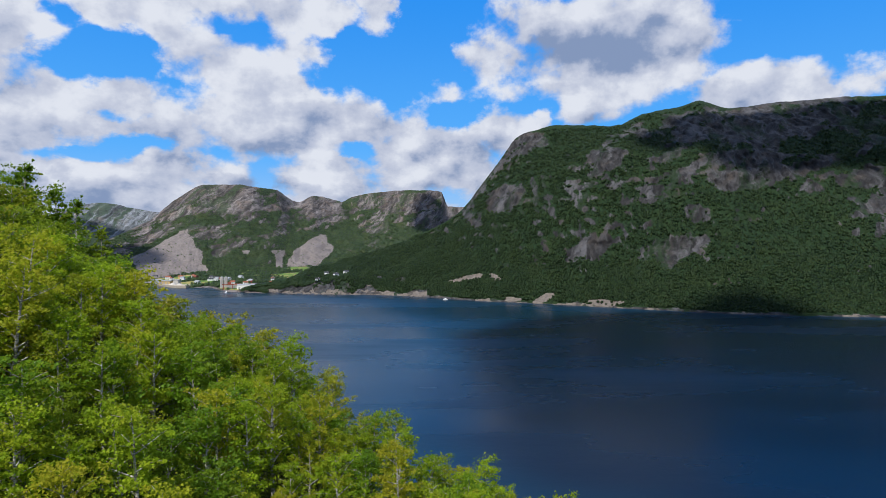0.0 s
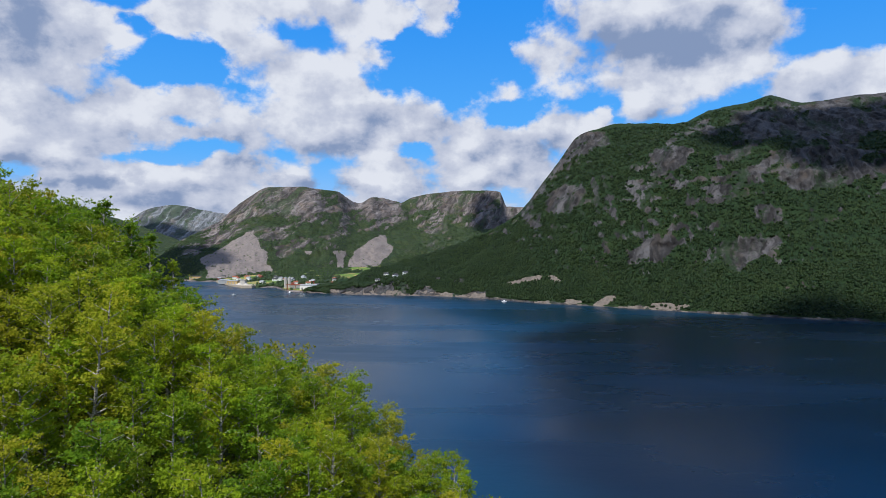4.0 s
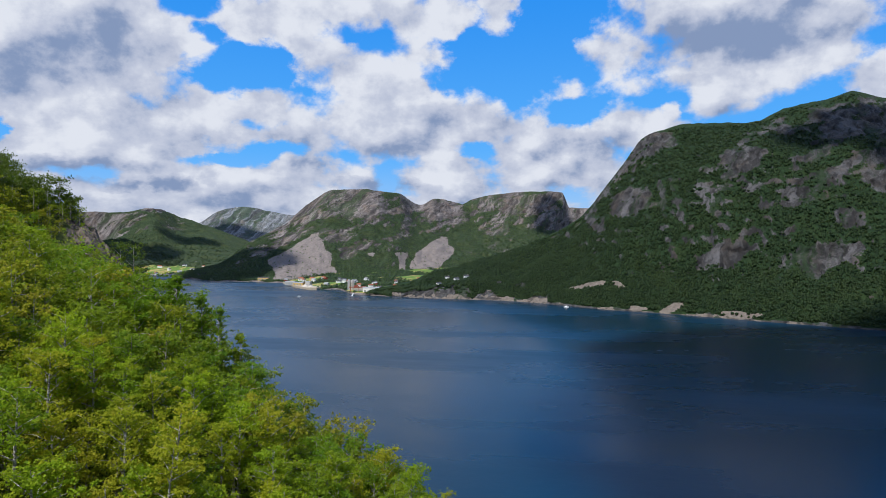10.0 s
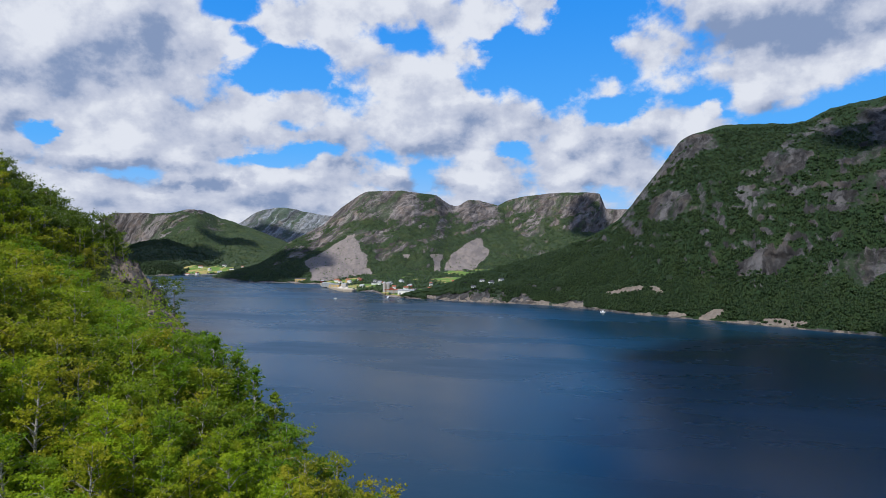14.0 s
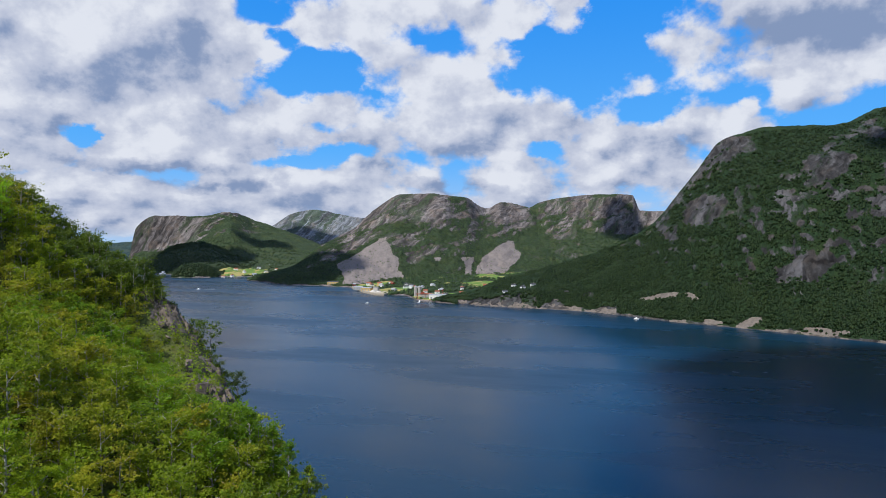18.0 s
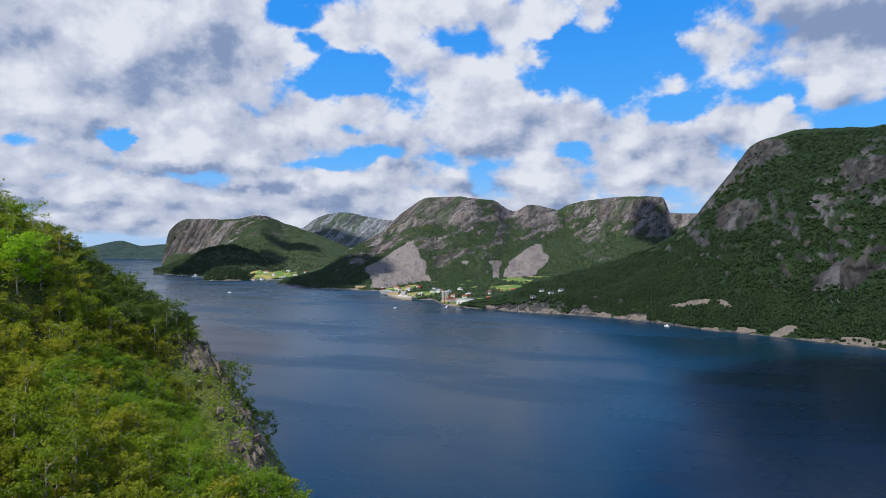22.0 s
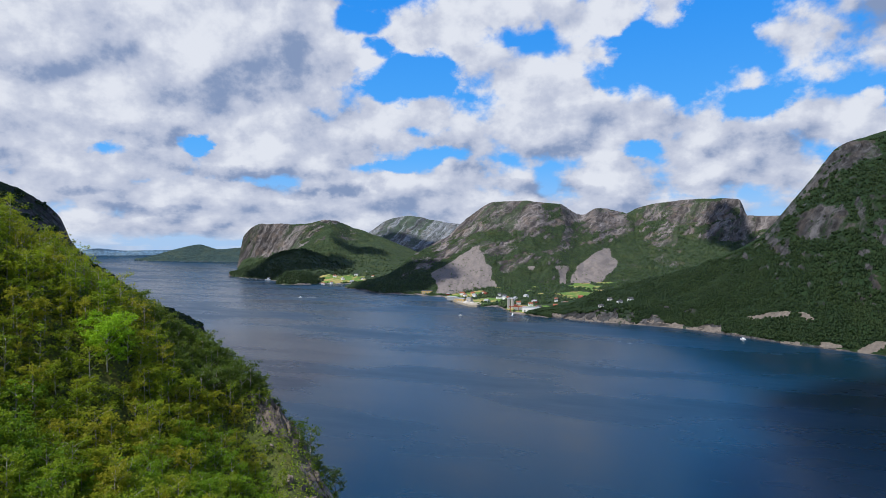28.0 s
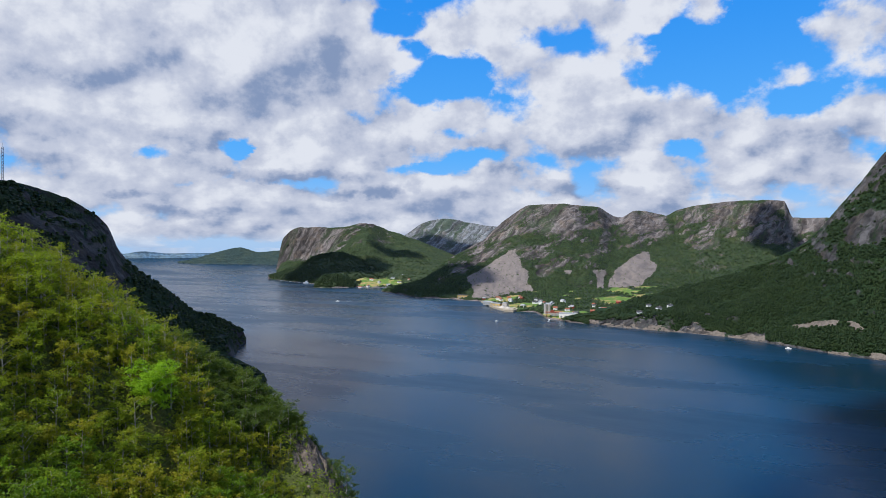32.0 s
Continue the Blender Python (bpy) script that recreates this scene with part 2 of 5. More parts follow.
def terrain_material(name, rock_tone, green_tone, scree_tone, size):
    """Ground of the mountains: rock, low green cover and scree, by the masks of the mesh."""
    m, n = material(name)
    at = n.add("ShaderNodeNewGeometry", out=0)
    rock = n.add("ShaderNodeAttribute", attribute_name="rock", out=2)
    scree = n.add("ShaderNodeAttribute", attribute_name="scree", out=2)
    field = n.add("ShaderNodeAttribute", attribute_name="field", out=2)
    small = n.noise(at, 0.16 / size, 6, 0.65)
    large = n.noise(at, 0.022 / size, 5, 0.6)
    # steep joints and streaks in the rock
    tilt = n.add("ShaderNodeSeparateXYZ", out=2, i_0=at)
    bend = n.math("MULTIPLY", n.math("SUBTRACT", large, 0.5), 60.0 * size)
    dip = n.vec("ADD", n.vec("MULTIPLY", at, (1.0, 0.14, 0.12)), n.add("ShaderNodeCombineXYZ", i_0=n.math("ADD", n.math("MULTIPLY", tilt, -0.5), bend), i_1=0.0, i_2=0.0))
    streak = n.noise(dip, 0.045 / size, 8, 0.66)
    seam = n.noise(dip, 0.022 / size, 8, 0.7, distortion=0.6)
    strip = n.math("ADD", n.noise(dip, 0.016 / size, 6, 0.62), n.math("MULTIPLY", n.math("SUBTRACT", small, 0.5), 0.35))
    stone = n.mix(n.step(streak, 0.38, 0.63), tuple(c * 0.36 for c in rock_tone), tuple(c * 1.6 for c in rock_tone))
    stone = n.mix(n.step(n.math("ABSOLUTE", n.math("SUBTRACT", seam, 0.5)), 0.0, 0.05, 0.55, 0.0), stone, tuple(c * 0.16 for c in rock_tone))
    stone = n.mix(n.step(large, 0.48, 0.72, 0.0, 0.7), stone, (rock_tone[0] * 1.25, rock_tone[1] * 1.05, rock_tone[2] * 0.85))
    stone = n.mix(n.step(strip, 0.53, 0.62, 0.0, 0.85), stone, green_tone)
    green = n.mix(n.step(small, 0.3, 0.7), tuple(c * 0.45 for c in green_tone), tuple(c * 1.25 for c in green_tone))
    green = n.mix(n.step(large, 0.45, 0.7, 0.0, 0.55), green, (green_tone[0] * 1.5, green_tone[1] * 1.15, green_tone[2] * 0.8))
    edge = n.math("ADD", rock, n.math("MULTIPLY", n.math("SUBTRACT", small, 0.5), 1.1))
    color = n.mix(n.step(edge, 0.35, 0.6), green, stone)
    rubble = n.mix(n.step(small, 0.3, 0.7), tuple(c * 0.72 for c in scree_tone), tuple(c * 1.12 for c in scree_tone))
    torn = n.math("ADD", scree, n.math("MULTIPLY", n.math("SUBTRACT", small, 0.5), 0.5))
    color = n.mix(n.step(torn, 0.42, 0.58), color, rubble)
    grass = n.mix(n.step(large, 0.49, 0.57), (0.090, 0.155, 0.030), (0.27, 0.22, 0.08))
    color = n.mix(n.step(field, 0.45, 0.55), color, grass)
    crack = n.noise(n.vec("ADD", n.vec("MULTIPLY", dip, (1.0, 2.2, 2.6)), n.vec("MULTIPLY", at, (0.0, 0.0, 0.12))), 0.075 / size, 7, 0.72)
    color = n.mix(n.math("MULTIPLY", n.step(crack, 0.50, 0.38, 0.0, 0.65), n.step(edge, 0.35, 0.6)), color, tuple(c * 0.2 for c in rock_tone))
    return finish(m, n, color, 0.92, n.math("ADD", n.math("ADD", streak, crack), n.math("MULTIPLY", small, 0.6)), 1.0, 3.2 * size, specular=0.15)


def leaf_material(name, dark, bright, warm, glow=0.35, grain=0.35):
    """Foliage: varies from plant to plant and from clump to clump, lets light through."""
    m, n = material(name)
    each = n.add("ShaderNodeObjectInfo", out=5)
    island = n.add("ShaderNodeNewGeometry", out=8)
    at = n.add("ShaderNodeNewGeometry", out=0)
    patch = n.noise(at, grain, 3, 0.6)
    tone = n.add("ShaderNodeAttribute", attribute_name="tone", out=2)
    own = n.math("FRACT", n.math("ADD", each, tone))
    color = n.mix(n.math("ADD", n.math("MULTIPLY", island, 0.55), n.math("MULTIPLY", own, 0.45)), dark, bright)
    color = n.mix(n.step(n.math("FRACT", n.math("MULTIPLY", own, 7.31)), 0.55, 0.95, 0.0, 0.7), color, warm)
    color = n.mix(n.step(patch, 0.45, 0.7, 0.0, 0.5), color, warm)

    def through_light(shader, normal):
        pale = n.mix(0.5, color, (0.30, 0.42, 0.02))
        lucid = n.add("ShaderNodeBsdfTranslucent", i_Color=pale)
        return n.add("ShaderNodeMixShader", i_0=glow, i_1=shader, i_2=lucid)

    return finish(m, n, color, 0.6, specular=0.2, extra=through_light)


ROCK_MOUNTAIN = terrain_material("mountain_ground", (0.120, 0.106, 0.102), (0.030, 0.047, 0.021), (0.172, 0.148, 0.138), 1.0)
# Darker copy of the mountain ground: cloud shade put into its colours.
ROCK_SHADED = terrain_material("shaded_mountain_ground", (0.056, 0.054, 0.056), (0.013, 0.028, 0.010), (0.145, 0.122, 0.104), 0.8)
# The blue here is distance haze, painted into the coast's ground colours.
COAST_HAZED = terrain_material("far_coast_hazed", (0.13, 0.19, 0.27), (0.10, 0.17, 0.25), (0.16, 0.19, 0.20), 3.0)
# Island and distant peak: ground colours tinted bluish to stand in for haze.
ISLAND_HAZED = terrain_material("island_hazed", (0.08, 0.095, 0.105), (0.030, 0.052, 0.050), (0.10, 0.11, 0.09), 1.5)
PEAK_HAZED = terrain_material("far_peak_hazed", (0.150, 0.160, 0.175), (0.050, 0.075, 0.050), (0.12, 0.12, 0.11), 1.5)
HILL_GROUND = terrain_material("hillside_ground", (0.24, 0.20, 0.17), (0.07, 0.085, 0.022), (0.30, 0.26, 0.24), 0.12)
LEAF = leaf_material("birch_leaves", (0.070, 0.140, 0.006), (0.35, 0.465, 0.010), (0.39, 0.32, 0.018), 0.58)
LEAF_WOOD = leaf_material("birch_wood_leaves", (0.044, 0.086, 0.006), (0.245, 0.31, 0.010), (0.31, 0.245, 0.016), 0.52, 0.12)
LEAF_DEEP = leaf_material("rowan_leaves", (0.046, 0.110, 0.006), (0.155, 0.275, 0.011), (0.21, 0.25, 0.012), 0.55)
LEAF_MAPLE = leaf_material("maple_leaves", (0.09, 0.22, 0.008), (0.22, 0.44, 0.014), (0.26, 0.44, 0.014), 0.55)
# Trees over the brink stand in shade; this green has the shade in it.
LEAF_SHADED = leaf_material("shaded_leaves", (0.024, 0.050, 0.008), (0.065, 0.105, 0.012), (0.07, 0.095, 0.012), 0.35)
# Lighter copy of the far woods colour, with the sunlight painted in.
WOODS_LIT = leaf_material("lit_woods_leaves", (0.016, 0.036, 0.015), (0.040, 0.070, 0.024), (0.050, 0.074, 0.025), 0.2, 0.02)
# The same woods in a copy darkened as for cloud shade.
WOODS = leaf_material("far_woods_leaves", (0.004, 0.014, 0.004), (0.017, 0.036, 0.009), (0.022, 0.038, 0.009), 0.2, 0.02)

m, n = material("birch_bark")
at = n.add("ShaderNodeTexCoord", out=3)
band = n.noise(n.vec("MULTIPLY", at, (3, 3, 14)), 1.0, 4, 0.6)
BARK = finish(m, n, n.mix(n.step(band, 0.45, 0.62), (0.38, 0.35, 0.30), (0.07, 0.055, 0.045)), 0.85, band, 0.4, 0.02)

m, n = material("fjord_water")
at = n.add("ShaderNodeNewGeometry", out=0)
gust = n.noise(n.vec("MULTIPLY", at, (0.35, 1.0, 1.0)), 0.006, 5, 0.6)
ripple = n.noise(n.vec("MULTIPLY", at, (0.8, 1.0, 1.0)), 0.22, 3, 0.55)
swell = n.noise(n.vec("MULTIPLY", at, (0.5, 1.0, 1.0)), 0.03, 3, 0.5)
waves = n.math("ADD", ripple, n.math("MULTIPLY", swell, 1.5))
color = n.mix(n.step(gust, 0.35, 0.65), (0.0004, 0.0138, 0.031), (0.0007, 0.0195, 0.044))
WATER = finish(m, n, color, n.step(gust, 0.4, 0.68, 0.22, 0.38), waves, 0.08, 0.6, specular=0.19)


# ---- numbers for the land ----
def lattice(ix, iy, seed):
    h = (ix.astype(np.int64) * 374761393 + iy.astype(np.int64) * 668265263 + seed * 1442695040) & 0x7FFFFFFF
    h = ((h ^ (h >> 13)) * 1274126177) & 0x7FFFFFFF
    return ((h ^ (h >> 16)) & 0xFFFF) / 65535.0


def value_noise(x, y, seed):
    ix, iy = np.floor(x), np.floor(y)
    fx, fy = x - ix, y - iy
    fx, fy = fx * fx * (3 - 2 * fx), fy * fy * (3 - 2 * fy)
    a, b = lattice(ix, iy, seed), lattice(ix + 1, iy, seed)
    c, d = lattice(ix, iy + 1, seed), lattice(ix + 1, iy + 1, seed)
    return (a + (b - a) * fx) * (1 - fy) + (c + (d - c) * fx) * fy


def fbm(x, y, seed, octaves=5, gain=0.5):
    out, amp, total = 0.0, 1.0, 0.0
    for k in range(octaves):
        out = out + amp * value_noise(x * 2**k + 17.3 * k, y * 2**k - 9.1 * k, seed + k)
        total += amp
        amp *= gain
    return out / total - 0.5


def ridged(x, y, seed, octaves=4):
    out, amp, total = 0.0, 1.0, 0.0
    for k in range(octaves):
        out = out + amp * (1 - np.abs(2 * value_noise(x * 2**k, y * 2**k, seed + k) - 1))
        total += amp
        amp *= 0.5
    return out / total - 0.5


def smooth(t, lo, hi):
    t = np.clip((t - lo) / (hi - lo), 0, 1)
    return t * t * (3 - 2 * t)


FAR_FROM, FAR_ROOM, FAR_EYE = 3300.0, 1550.0, 143.0


def drawn_in(p):
    """Land more than 3.3 km away is drawn in along the line of sight, so that the distance ends before 4.9 km."""
    eye = np.array([0, 0, FAR_EYE])
    off = p - eye
    far = np.linalg.norm(off[..., :2], axis=-1)
    near = np.where(far > FAR_FROM, FAR_FROM + FAR_ROOM * (1 - np.exp(-(far - FAR_FROM) / 2500)), far)
    return eye + off * np.where(far > 1, near / np.maximum(far, 1), 1.0)[..., None]


def mesh_from(name, verts, faces, mats, smooth_shade=True, attributes=None):
    me = bpy.data.meshes.new(name)
    verts, faces = np.asarray(verts, np.float32), np.asarray(faces, np.int32)
    me.vertices.add(len(verts))
    me.vertices.foreach_set("co", verts.ravel())
    side = faces.shape[1]
    me.loops.add(faces.size)
    me.loops.foreach_set("vertex_index", faces.ravel())
    me.polygons.add(len(faces))
    me.polygons.foreach_set("loop_start", np.arange(0, faces.size, side, dtype=np.int32))
    me.update(calc_edges=True)
    me.polygons.foreach_set("use_smooth", np.full(len(faces), smooth_shade))
    for key, values in (attributes or {}).items():
        me.attributes.new(key, "FLOAT", "POINT").data.foreach_set("value", np.asarray(values, np.float32).ravel())
    for mat in mats if isinstance(mats, (list, tuple)) else [mats]:
        me.materials.append(mat)
    me.validate()
    return me


def grid_faces(rows, cols):
    i = np.arange(rows * cols).reshape(rows, cols)
    return np.stack([i[:-1, :-1], i[:-1, 1:], i[1:, 1:], i[1:, :-1]], -1).reshape(-1, 4)


def eased(x, xs, ys):
    """Monotone smooth curve through (xs, ys)."""
    d = np.diff(ys) / np.diff(xs)
    g = np.r_[d[0], np.where(d[:-1] * d[1:] > 0, 2 * d[:-1] * d[1:] / np.where(d[:-1] + d[1:] == 0, 1, d[:-1] + d[1:]), 0), d[-1]]
    k = np.clip(np.searchsorted(xs, x) - 1, 0, len(xs) - 2)
    h = xs[k + 1] - xs[k]
    t = np.clip((x - xs[k]) / h, 0, 1)
    return ys[k] * (1 + 2 * t) * (1 - t) ** 2 + g[k] * h * t * (1 - t) ** 2 + ys[k + 1] * t * t * (3 - 2 * t) + g[k + 1] * h * t * t * (t - 1)


class Land:
    """A mountain side: for headings along it, the shore, two heights on the slope and the ridge, seen from eye metres up."""

    def __init__(self, name, rows, eye, cols, steps, rough, rib=0.0, seed=1, back=1.0, in_metres=False, bare=0.5, open_rock=0.0, benches=0.12, spots=(), crag=0.0, whole=0.7):
        rows = np.array(rows, float)
        self.az = az = np.linspace(rows[0, 0], rows[-1, 0], cols)
        at = [eased(az, rows[:, 0], rows[:, k]) for k in range(1, 8)]
        shore, r1, h1, r2, h2, r3, h3 = at
        if not in_metres:
            h1, h2, h3 = [eye + r * np.tan(np.radians(h)) for r, h in ((r1, h1), (r2, h2), (r3, h3))]
        s = np.linspace(0, 1.3, steps)[:, None]
        levels_r = [shore - 3, r1, r2, r3, r3 + (r3 - shore) * 0.5 * back]
        levels_h = [0 * h1 - 4, h1, h2, h3, np.maximum(h3 * 0.55, -5)]
        marks = np.array([0, 0.33, 0.67, 1.0, 1.3])
        radius = np.zeros((steps, cols))
        height = np.zeros((steps, cols))
        for k in range(4):
            part = (s >= marks[k]) & (s <= marks[k + 1]) if k else s <= marks[1]
            t = np.clip((s - marks[k]) / (marks[k + 1] - marks[k]), 0, 1)
            radius = np.where(part, levels_r[k] + (levels_r[k + 1] - levels_r[k]) * t, radius)
            height = np.where(part, levels_h[k] + (levels_h[k + 1] - levels_h[k]) * t, height)
        a = np.radians(az)
        x, y = radius * np.sin(a), radius * np.cos(a)
        rise = np.degrees(np.arctan2(height - eye, radius))
        across = a * radius
        torn = fbm((across + 0.7 * height) / 85, (height - 0.45 * across) / 26, seed + 80, 5)
        crags = 0 * x
        for c_az, c_rise, half_w, half_h, weight in spots:
            off = ((az - c_az) / half_w) ** 2 + ((rise - c_rise) / half_h) ** 2
            crags = np.maximum(crags, weight * smooth(1.2 - off + torn * 4.5, 0.0, 1.1))
        crags = crags * np.clip(whole + 2.0 * fbm((across + 0.7 * height) / 40, (height - 0.45 * across) / 12, seed + 85, 5), 0.0, 1.0)
        hold = smooth(s, 0.02, 0.25) * (1 - 0.62 * np.exp(-((s - 1) / 0.05) ** 2)) + 0 * x
        steep_unit = rough * 6.0
        bumps = fbm(x / steep_unit, y / steep_unit, seed, 6) * 2.2 + ridged(x / steep_unit / 0.6, y / steep_unit / 0.6, seed + 9) * 0.9
        height = height + bumps * rough * hold
        along = radius.mean() * a
        ribs = fbm(along / (rib * 2.5 + 1) + 0 * x, s * 2.2 + 0 * x, seed + 20, 5)
        radius2 = radius + ribs * rib * hold * 2
        # broken rock walls: columns and ledges
        broken = ridged(a * radius / 34, height / 75, seed + 90, 5) + 0.8 * fbm(a * radius / 11, height / 16, seed + 95, 4)
        radius2 = radius2 + broken * crag * (0.35 + 1.4 * crags) * hold
        # benches: risers between ledges
        bench = rough * 1.9
        warp = fbm(x / 90, y / 90, seed + 40, 4) * bench * 2.0
        q = (height + warp) / bench
        stepped = (np.floor(q) + smooth(q - np.floor(q), 0.55, 1.0)) * bench - warp
        height = height + (stepped - height) * benches * hold
        x, y = radius2 * np.sin(a), radius2 * np.cos(a)
        self.points = np.stack([x, y, height], -1)
        du, dv = np.gradient(self.points, axis=1), np.gradient(self.points, axis=0)
        nrm = np.cross(du, dv)
        nrm /= np.maximum(np.linalg.norm(nrm, axis=-1, keepdims=True), 1e-9)
        self.up = np.abs(nrm[..., 2])
        self.s, self.heading, self.radius = s + 0 * x, np.degrees(a) + 0 * x, radius
        self.rock = np.clip(smooth(1 - self.up, 0.28, 0.62) + bare * (fbm(x / 130, y / 130, seed + 60, 4) * 2.2) + bare * smooth(self.s, 0.75, 1.05) * 0.6 - 0.1 + open_rock + crags, 0, 1)
        # bare stones along the waterline
        strip = fbm(x / 45, y / 45, seed + 70, 4)
        shore_line = (height < 2.2 + 11 * strip) & (self.s < 0.3)
        self.rock = np.where(shore_line, 1.0, self.rock)
        self.scree = np.where(shore_line & (fbm(x / 25, y / 25, seed + 75, 3) > 0.02), 0.8, 0.0)
        self.rise = np.degrees(np.arctan2(height - eye, radius))
        self.field = np.zeros_like(self.s)
        self.name, self.seed = name, seed

    def build(self, mat, label, category="mountain"):
        pts = drawn_in(self.points)
        me = mesh_from(self.name, pts.reshape(-1, 3), grid_faces(*self.s.shape)[:, ::-1], mat, True,
                       {"rock": self.rock, "scree": self.scree, "field": self.field})
        return tagged(new(self.name, me), label, category, kind="structure")


# ---- water ----
rings = np.r_[0, np.geomspace(25, 14500, 90)]
turns = np.radians(np.arange(0, 360, 2.0))
wx, wy = rings[:, None] * np.sin(turns), rings[:, None] * np.cos(turns)
wpts = drawn_in(np.stack([wx, wy, 0 * wx], -1))
faces = grid_faces(len(rings), len(turns))
cols = len(turns)
i = np.arange(len(rings) - 1) * cols
seam = np.stack([i + cols - 1, i, i + cols, i + 2 * cols - 1], -1)
water = new("water", mesh_from("water", wpts.reshape(-1, 3), np.concatenate([faces, seam])[:, ::-1], WATER))
tagged(water, "dark blue fjord water with faint wind streaks", "water", kind="structure")

# ---- mountains ----
right = Land("mountain_right", [
    (-17.5, 1385, 1388, -4.05, 1392, -3.95, 1400, -3.85), (-14, 1314, 1340, -3.7, 1380, -3.2, 1430, -2.9),
    (-9, 1272, 1320, -3.2, 1420, -2.0, 1520, -1.5), (-4, 1226, 1290, -2.6, 1400, -1.0, 1500, 0.1),
    (0.8, 1144, 1220, -2.2, 1330, 0.3, 1450, 2.4), (4.9, 1090, 1170, -1.5, 1290, 3.4, 1445, 7.2),
    (6.9, 1075, 1160, -1.3, 1290, 5.2, 1475, 9.6), (10.2, 1053, 1140, -1.2, 1280, 6.6, 1500, 10.4),
    (15.2, 1013, 1100, -1.6, 1270, 7.9, 1560, 10.2), (17.5, 1000, 1095, -1.6, 1280, 7.7, 1620, 11.0), (20.4, 990, 1090, -1.5, 1290, 7.5, 1680, 11.35), (22.0, 982, 1090, -1.5, 1300, 7.4, 1700, 11.8),
    (24.3, 980, 1090, -1.4, 1310, 7.3, 1710, 11.0), (28.5, 990, 1100, -1.2, 1350, 7.0, 1750, 11.1), (36, 1030, 1140, -1.0, 1400, 6.5, 1760, 10.7),
    (60, 1150, 1280, 0.0, 1500, 5.0, 1800, 8.0),
], 100, 680, 230, 12, 30, seed=3, bare=0.25, open_rock=-0.08, crag=15, whole=0.82, spots=[
    (5.9, 4.1, 1.7, 1.5, 1.0), (7.5, 8.9, 3.0, 0.8, 0.9), (14.1, 7.2, 1.7, 1.4, 1.0), (18.5, 4.6, 3.0, 1.2, 0.8), (26.8, 6.6, 7.5, 2.6, 1.5), (32.5, 4.4, 4.0, 2.4, 1.2),
    (26.0, 9.9, 10.0, 1.9, 1.5), (18.1, -0.3, 3.2, 1.6, 1.4), (12.9, -0.8, 2.4, 1.5, 1.2), (8.9, -0.3, 1.3, 1.4, 0.7), (21.7, 2.5, 1.4, 0.9, 0.8), (12.0, 5.2, 1.6, 0.5, 0.6),
    (40.0, 5.0, 8.0, 4.0, 0.9), (-12.0, -3.85, 3.2, 0.34, 1.0), (2.8, 2.0, 0.7, 1.2, 0.5)])
right.scree = np.maximum.reduce([right.scree] + [
    smooth(1.2 - ((right.heading - a) / w) ** 2 - ((right.rise - r - tilt * (right.heading - a)) / h) ** 2 + 2.0 * fbm(right.points[..., 0] / 14, right.points[..., 2] / 9, 87, 3), 0, 0.5)
    for a, r, w, h, tilt in ((2.2, -3.1, 1.9, 0.22, 0.22), (4.6, -3.0, 0.9, 0.3, -0.5), (14.3, -5.2, 1.5, 0.32, 0.0), (9.2, -4.75, 1.0, 0.4, 0.4), (6.3, -5.0, 0.9, 0.2, 0.0))])
toe = (right.heading > -15.5) & (right.heading < -1.5) & (right.points[..., 2] < 9 + 34 * fbm(right.points[..., 0] / 30, right.points[..., 1] / 30, 86, 4)) & (right.s < 0.45)
right.rock = np.where(toe, 1.0, right.rock)
right.scree = np.where(toe & (fbm(right.points[..., 0] / 12, right.points[..., 2] / 6, 89, 4) > 0.03), 0.75, right.scree)
right.build(ROCK_SHADED, "broad wooded mountain with bare grey crags above the fjord")

screes = Land("mountain_scree", [
    (-34, 2300, 2310, -2.85, 2320, -2.8, 2340, -2.8), (-30.6, 2040, 2120, -2.6, 2300, -2.1, 2450, -1.9),
    (-27.8, 1960, 2080, -2.5, 2300, -1.0, 2500, 0.06), (-24.9, 1870, 2000, -2.6, 2380, -0.2, 2620, 1.6),
    (-22.9, 1890, 2030, -2.7, 2380, 0.4, 2680, 3.35), (-20.4, 1930, 2080, -2.7, 2420, 1.2, 2720, 4.72),
    (-17.8, 1980, 2130, -2.5, 2450, 1.3, 2740, 4.74), (-14.8, 2055, 2250, -2.2, 2560, 1.0, 2850, 4.39),
    (-12.8, 2100, 2350, -1.9, 2700, 0.7, 3100, 3.43), (-11.5, 2130, 2400, -1.8, 2800, 0.8, 3150, 4.0),
    (-9.2, 2200, 2500, -1.5, 2950, 0.9, 3250, 3.5), (-6.5, 2300, 2600, -1.4, 3000, 0.2, 3260, 1.6), (-3, 2400, 2700, -1.5, 3000, -0.8, 3250, -0.4),
], 117, 420, 200, 12, 34, seed=11, bare=0.7, open_rock=0.12, benches=0.05, crag=16, spots=[
    (-18.5, 2.2, 5.0, 2.9, 0.9), (-22.5, 1.6, 2.6, 1.6, 0.8), (-25.0, 0.4, 1.6, 1.2, 0.8), (-13.5, 2.4, 3.6, 1.6, 0.75), (-20.2, 0.0, 1.8, 1.6, 0.9), (-16.0, 0.2, 2.6, 1.3, 0.75), (-27.0, -0.6, 1.2, 0.8, 0.6), (-10.5, 2.0, 1.6, 1.8, 0.8)])


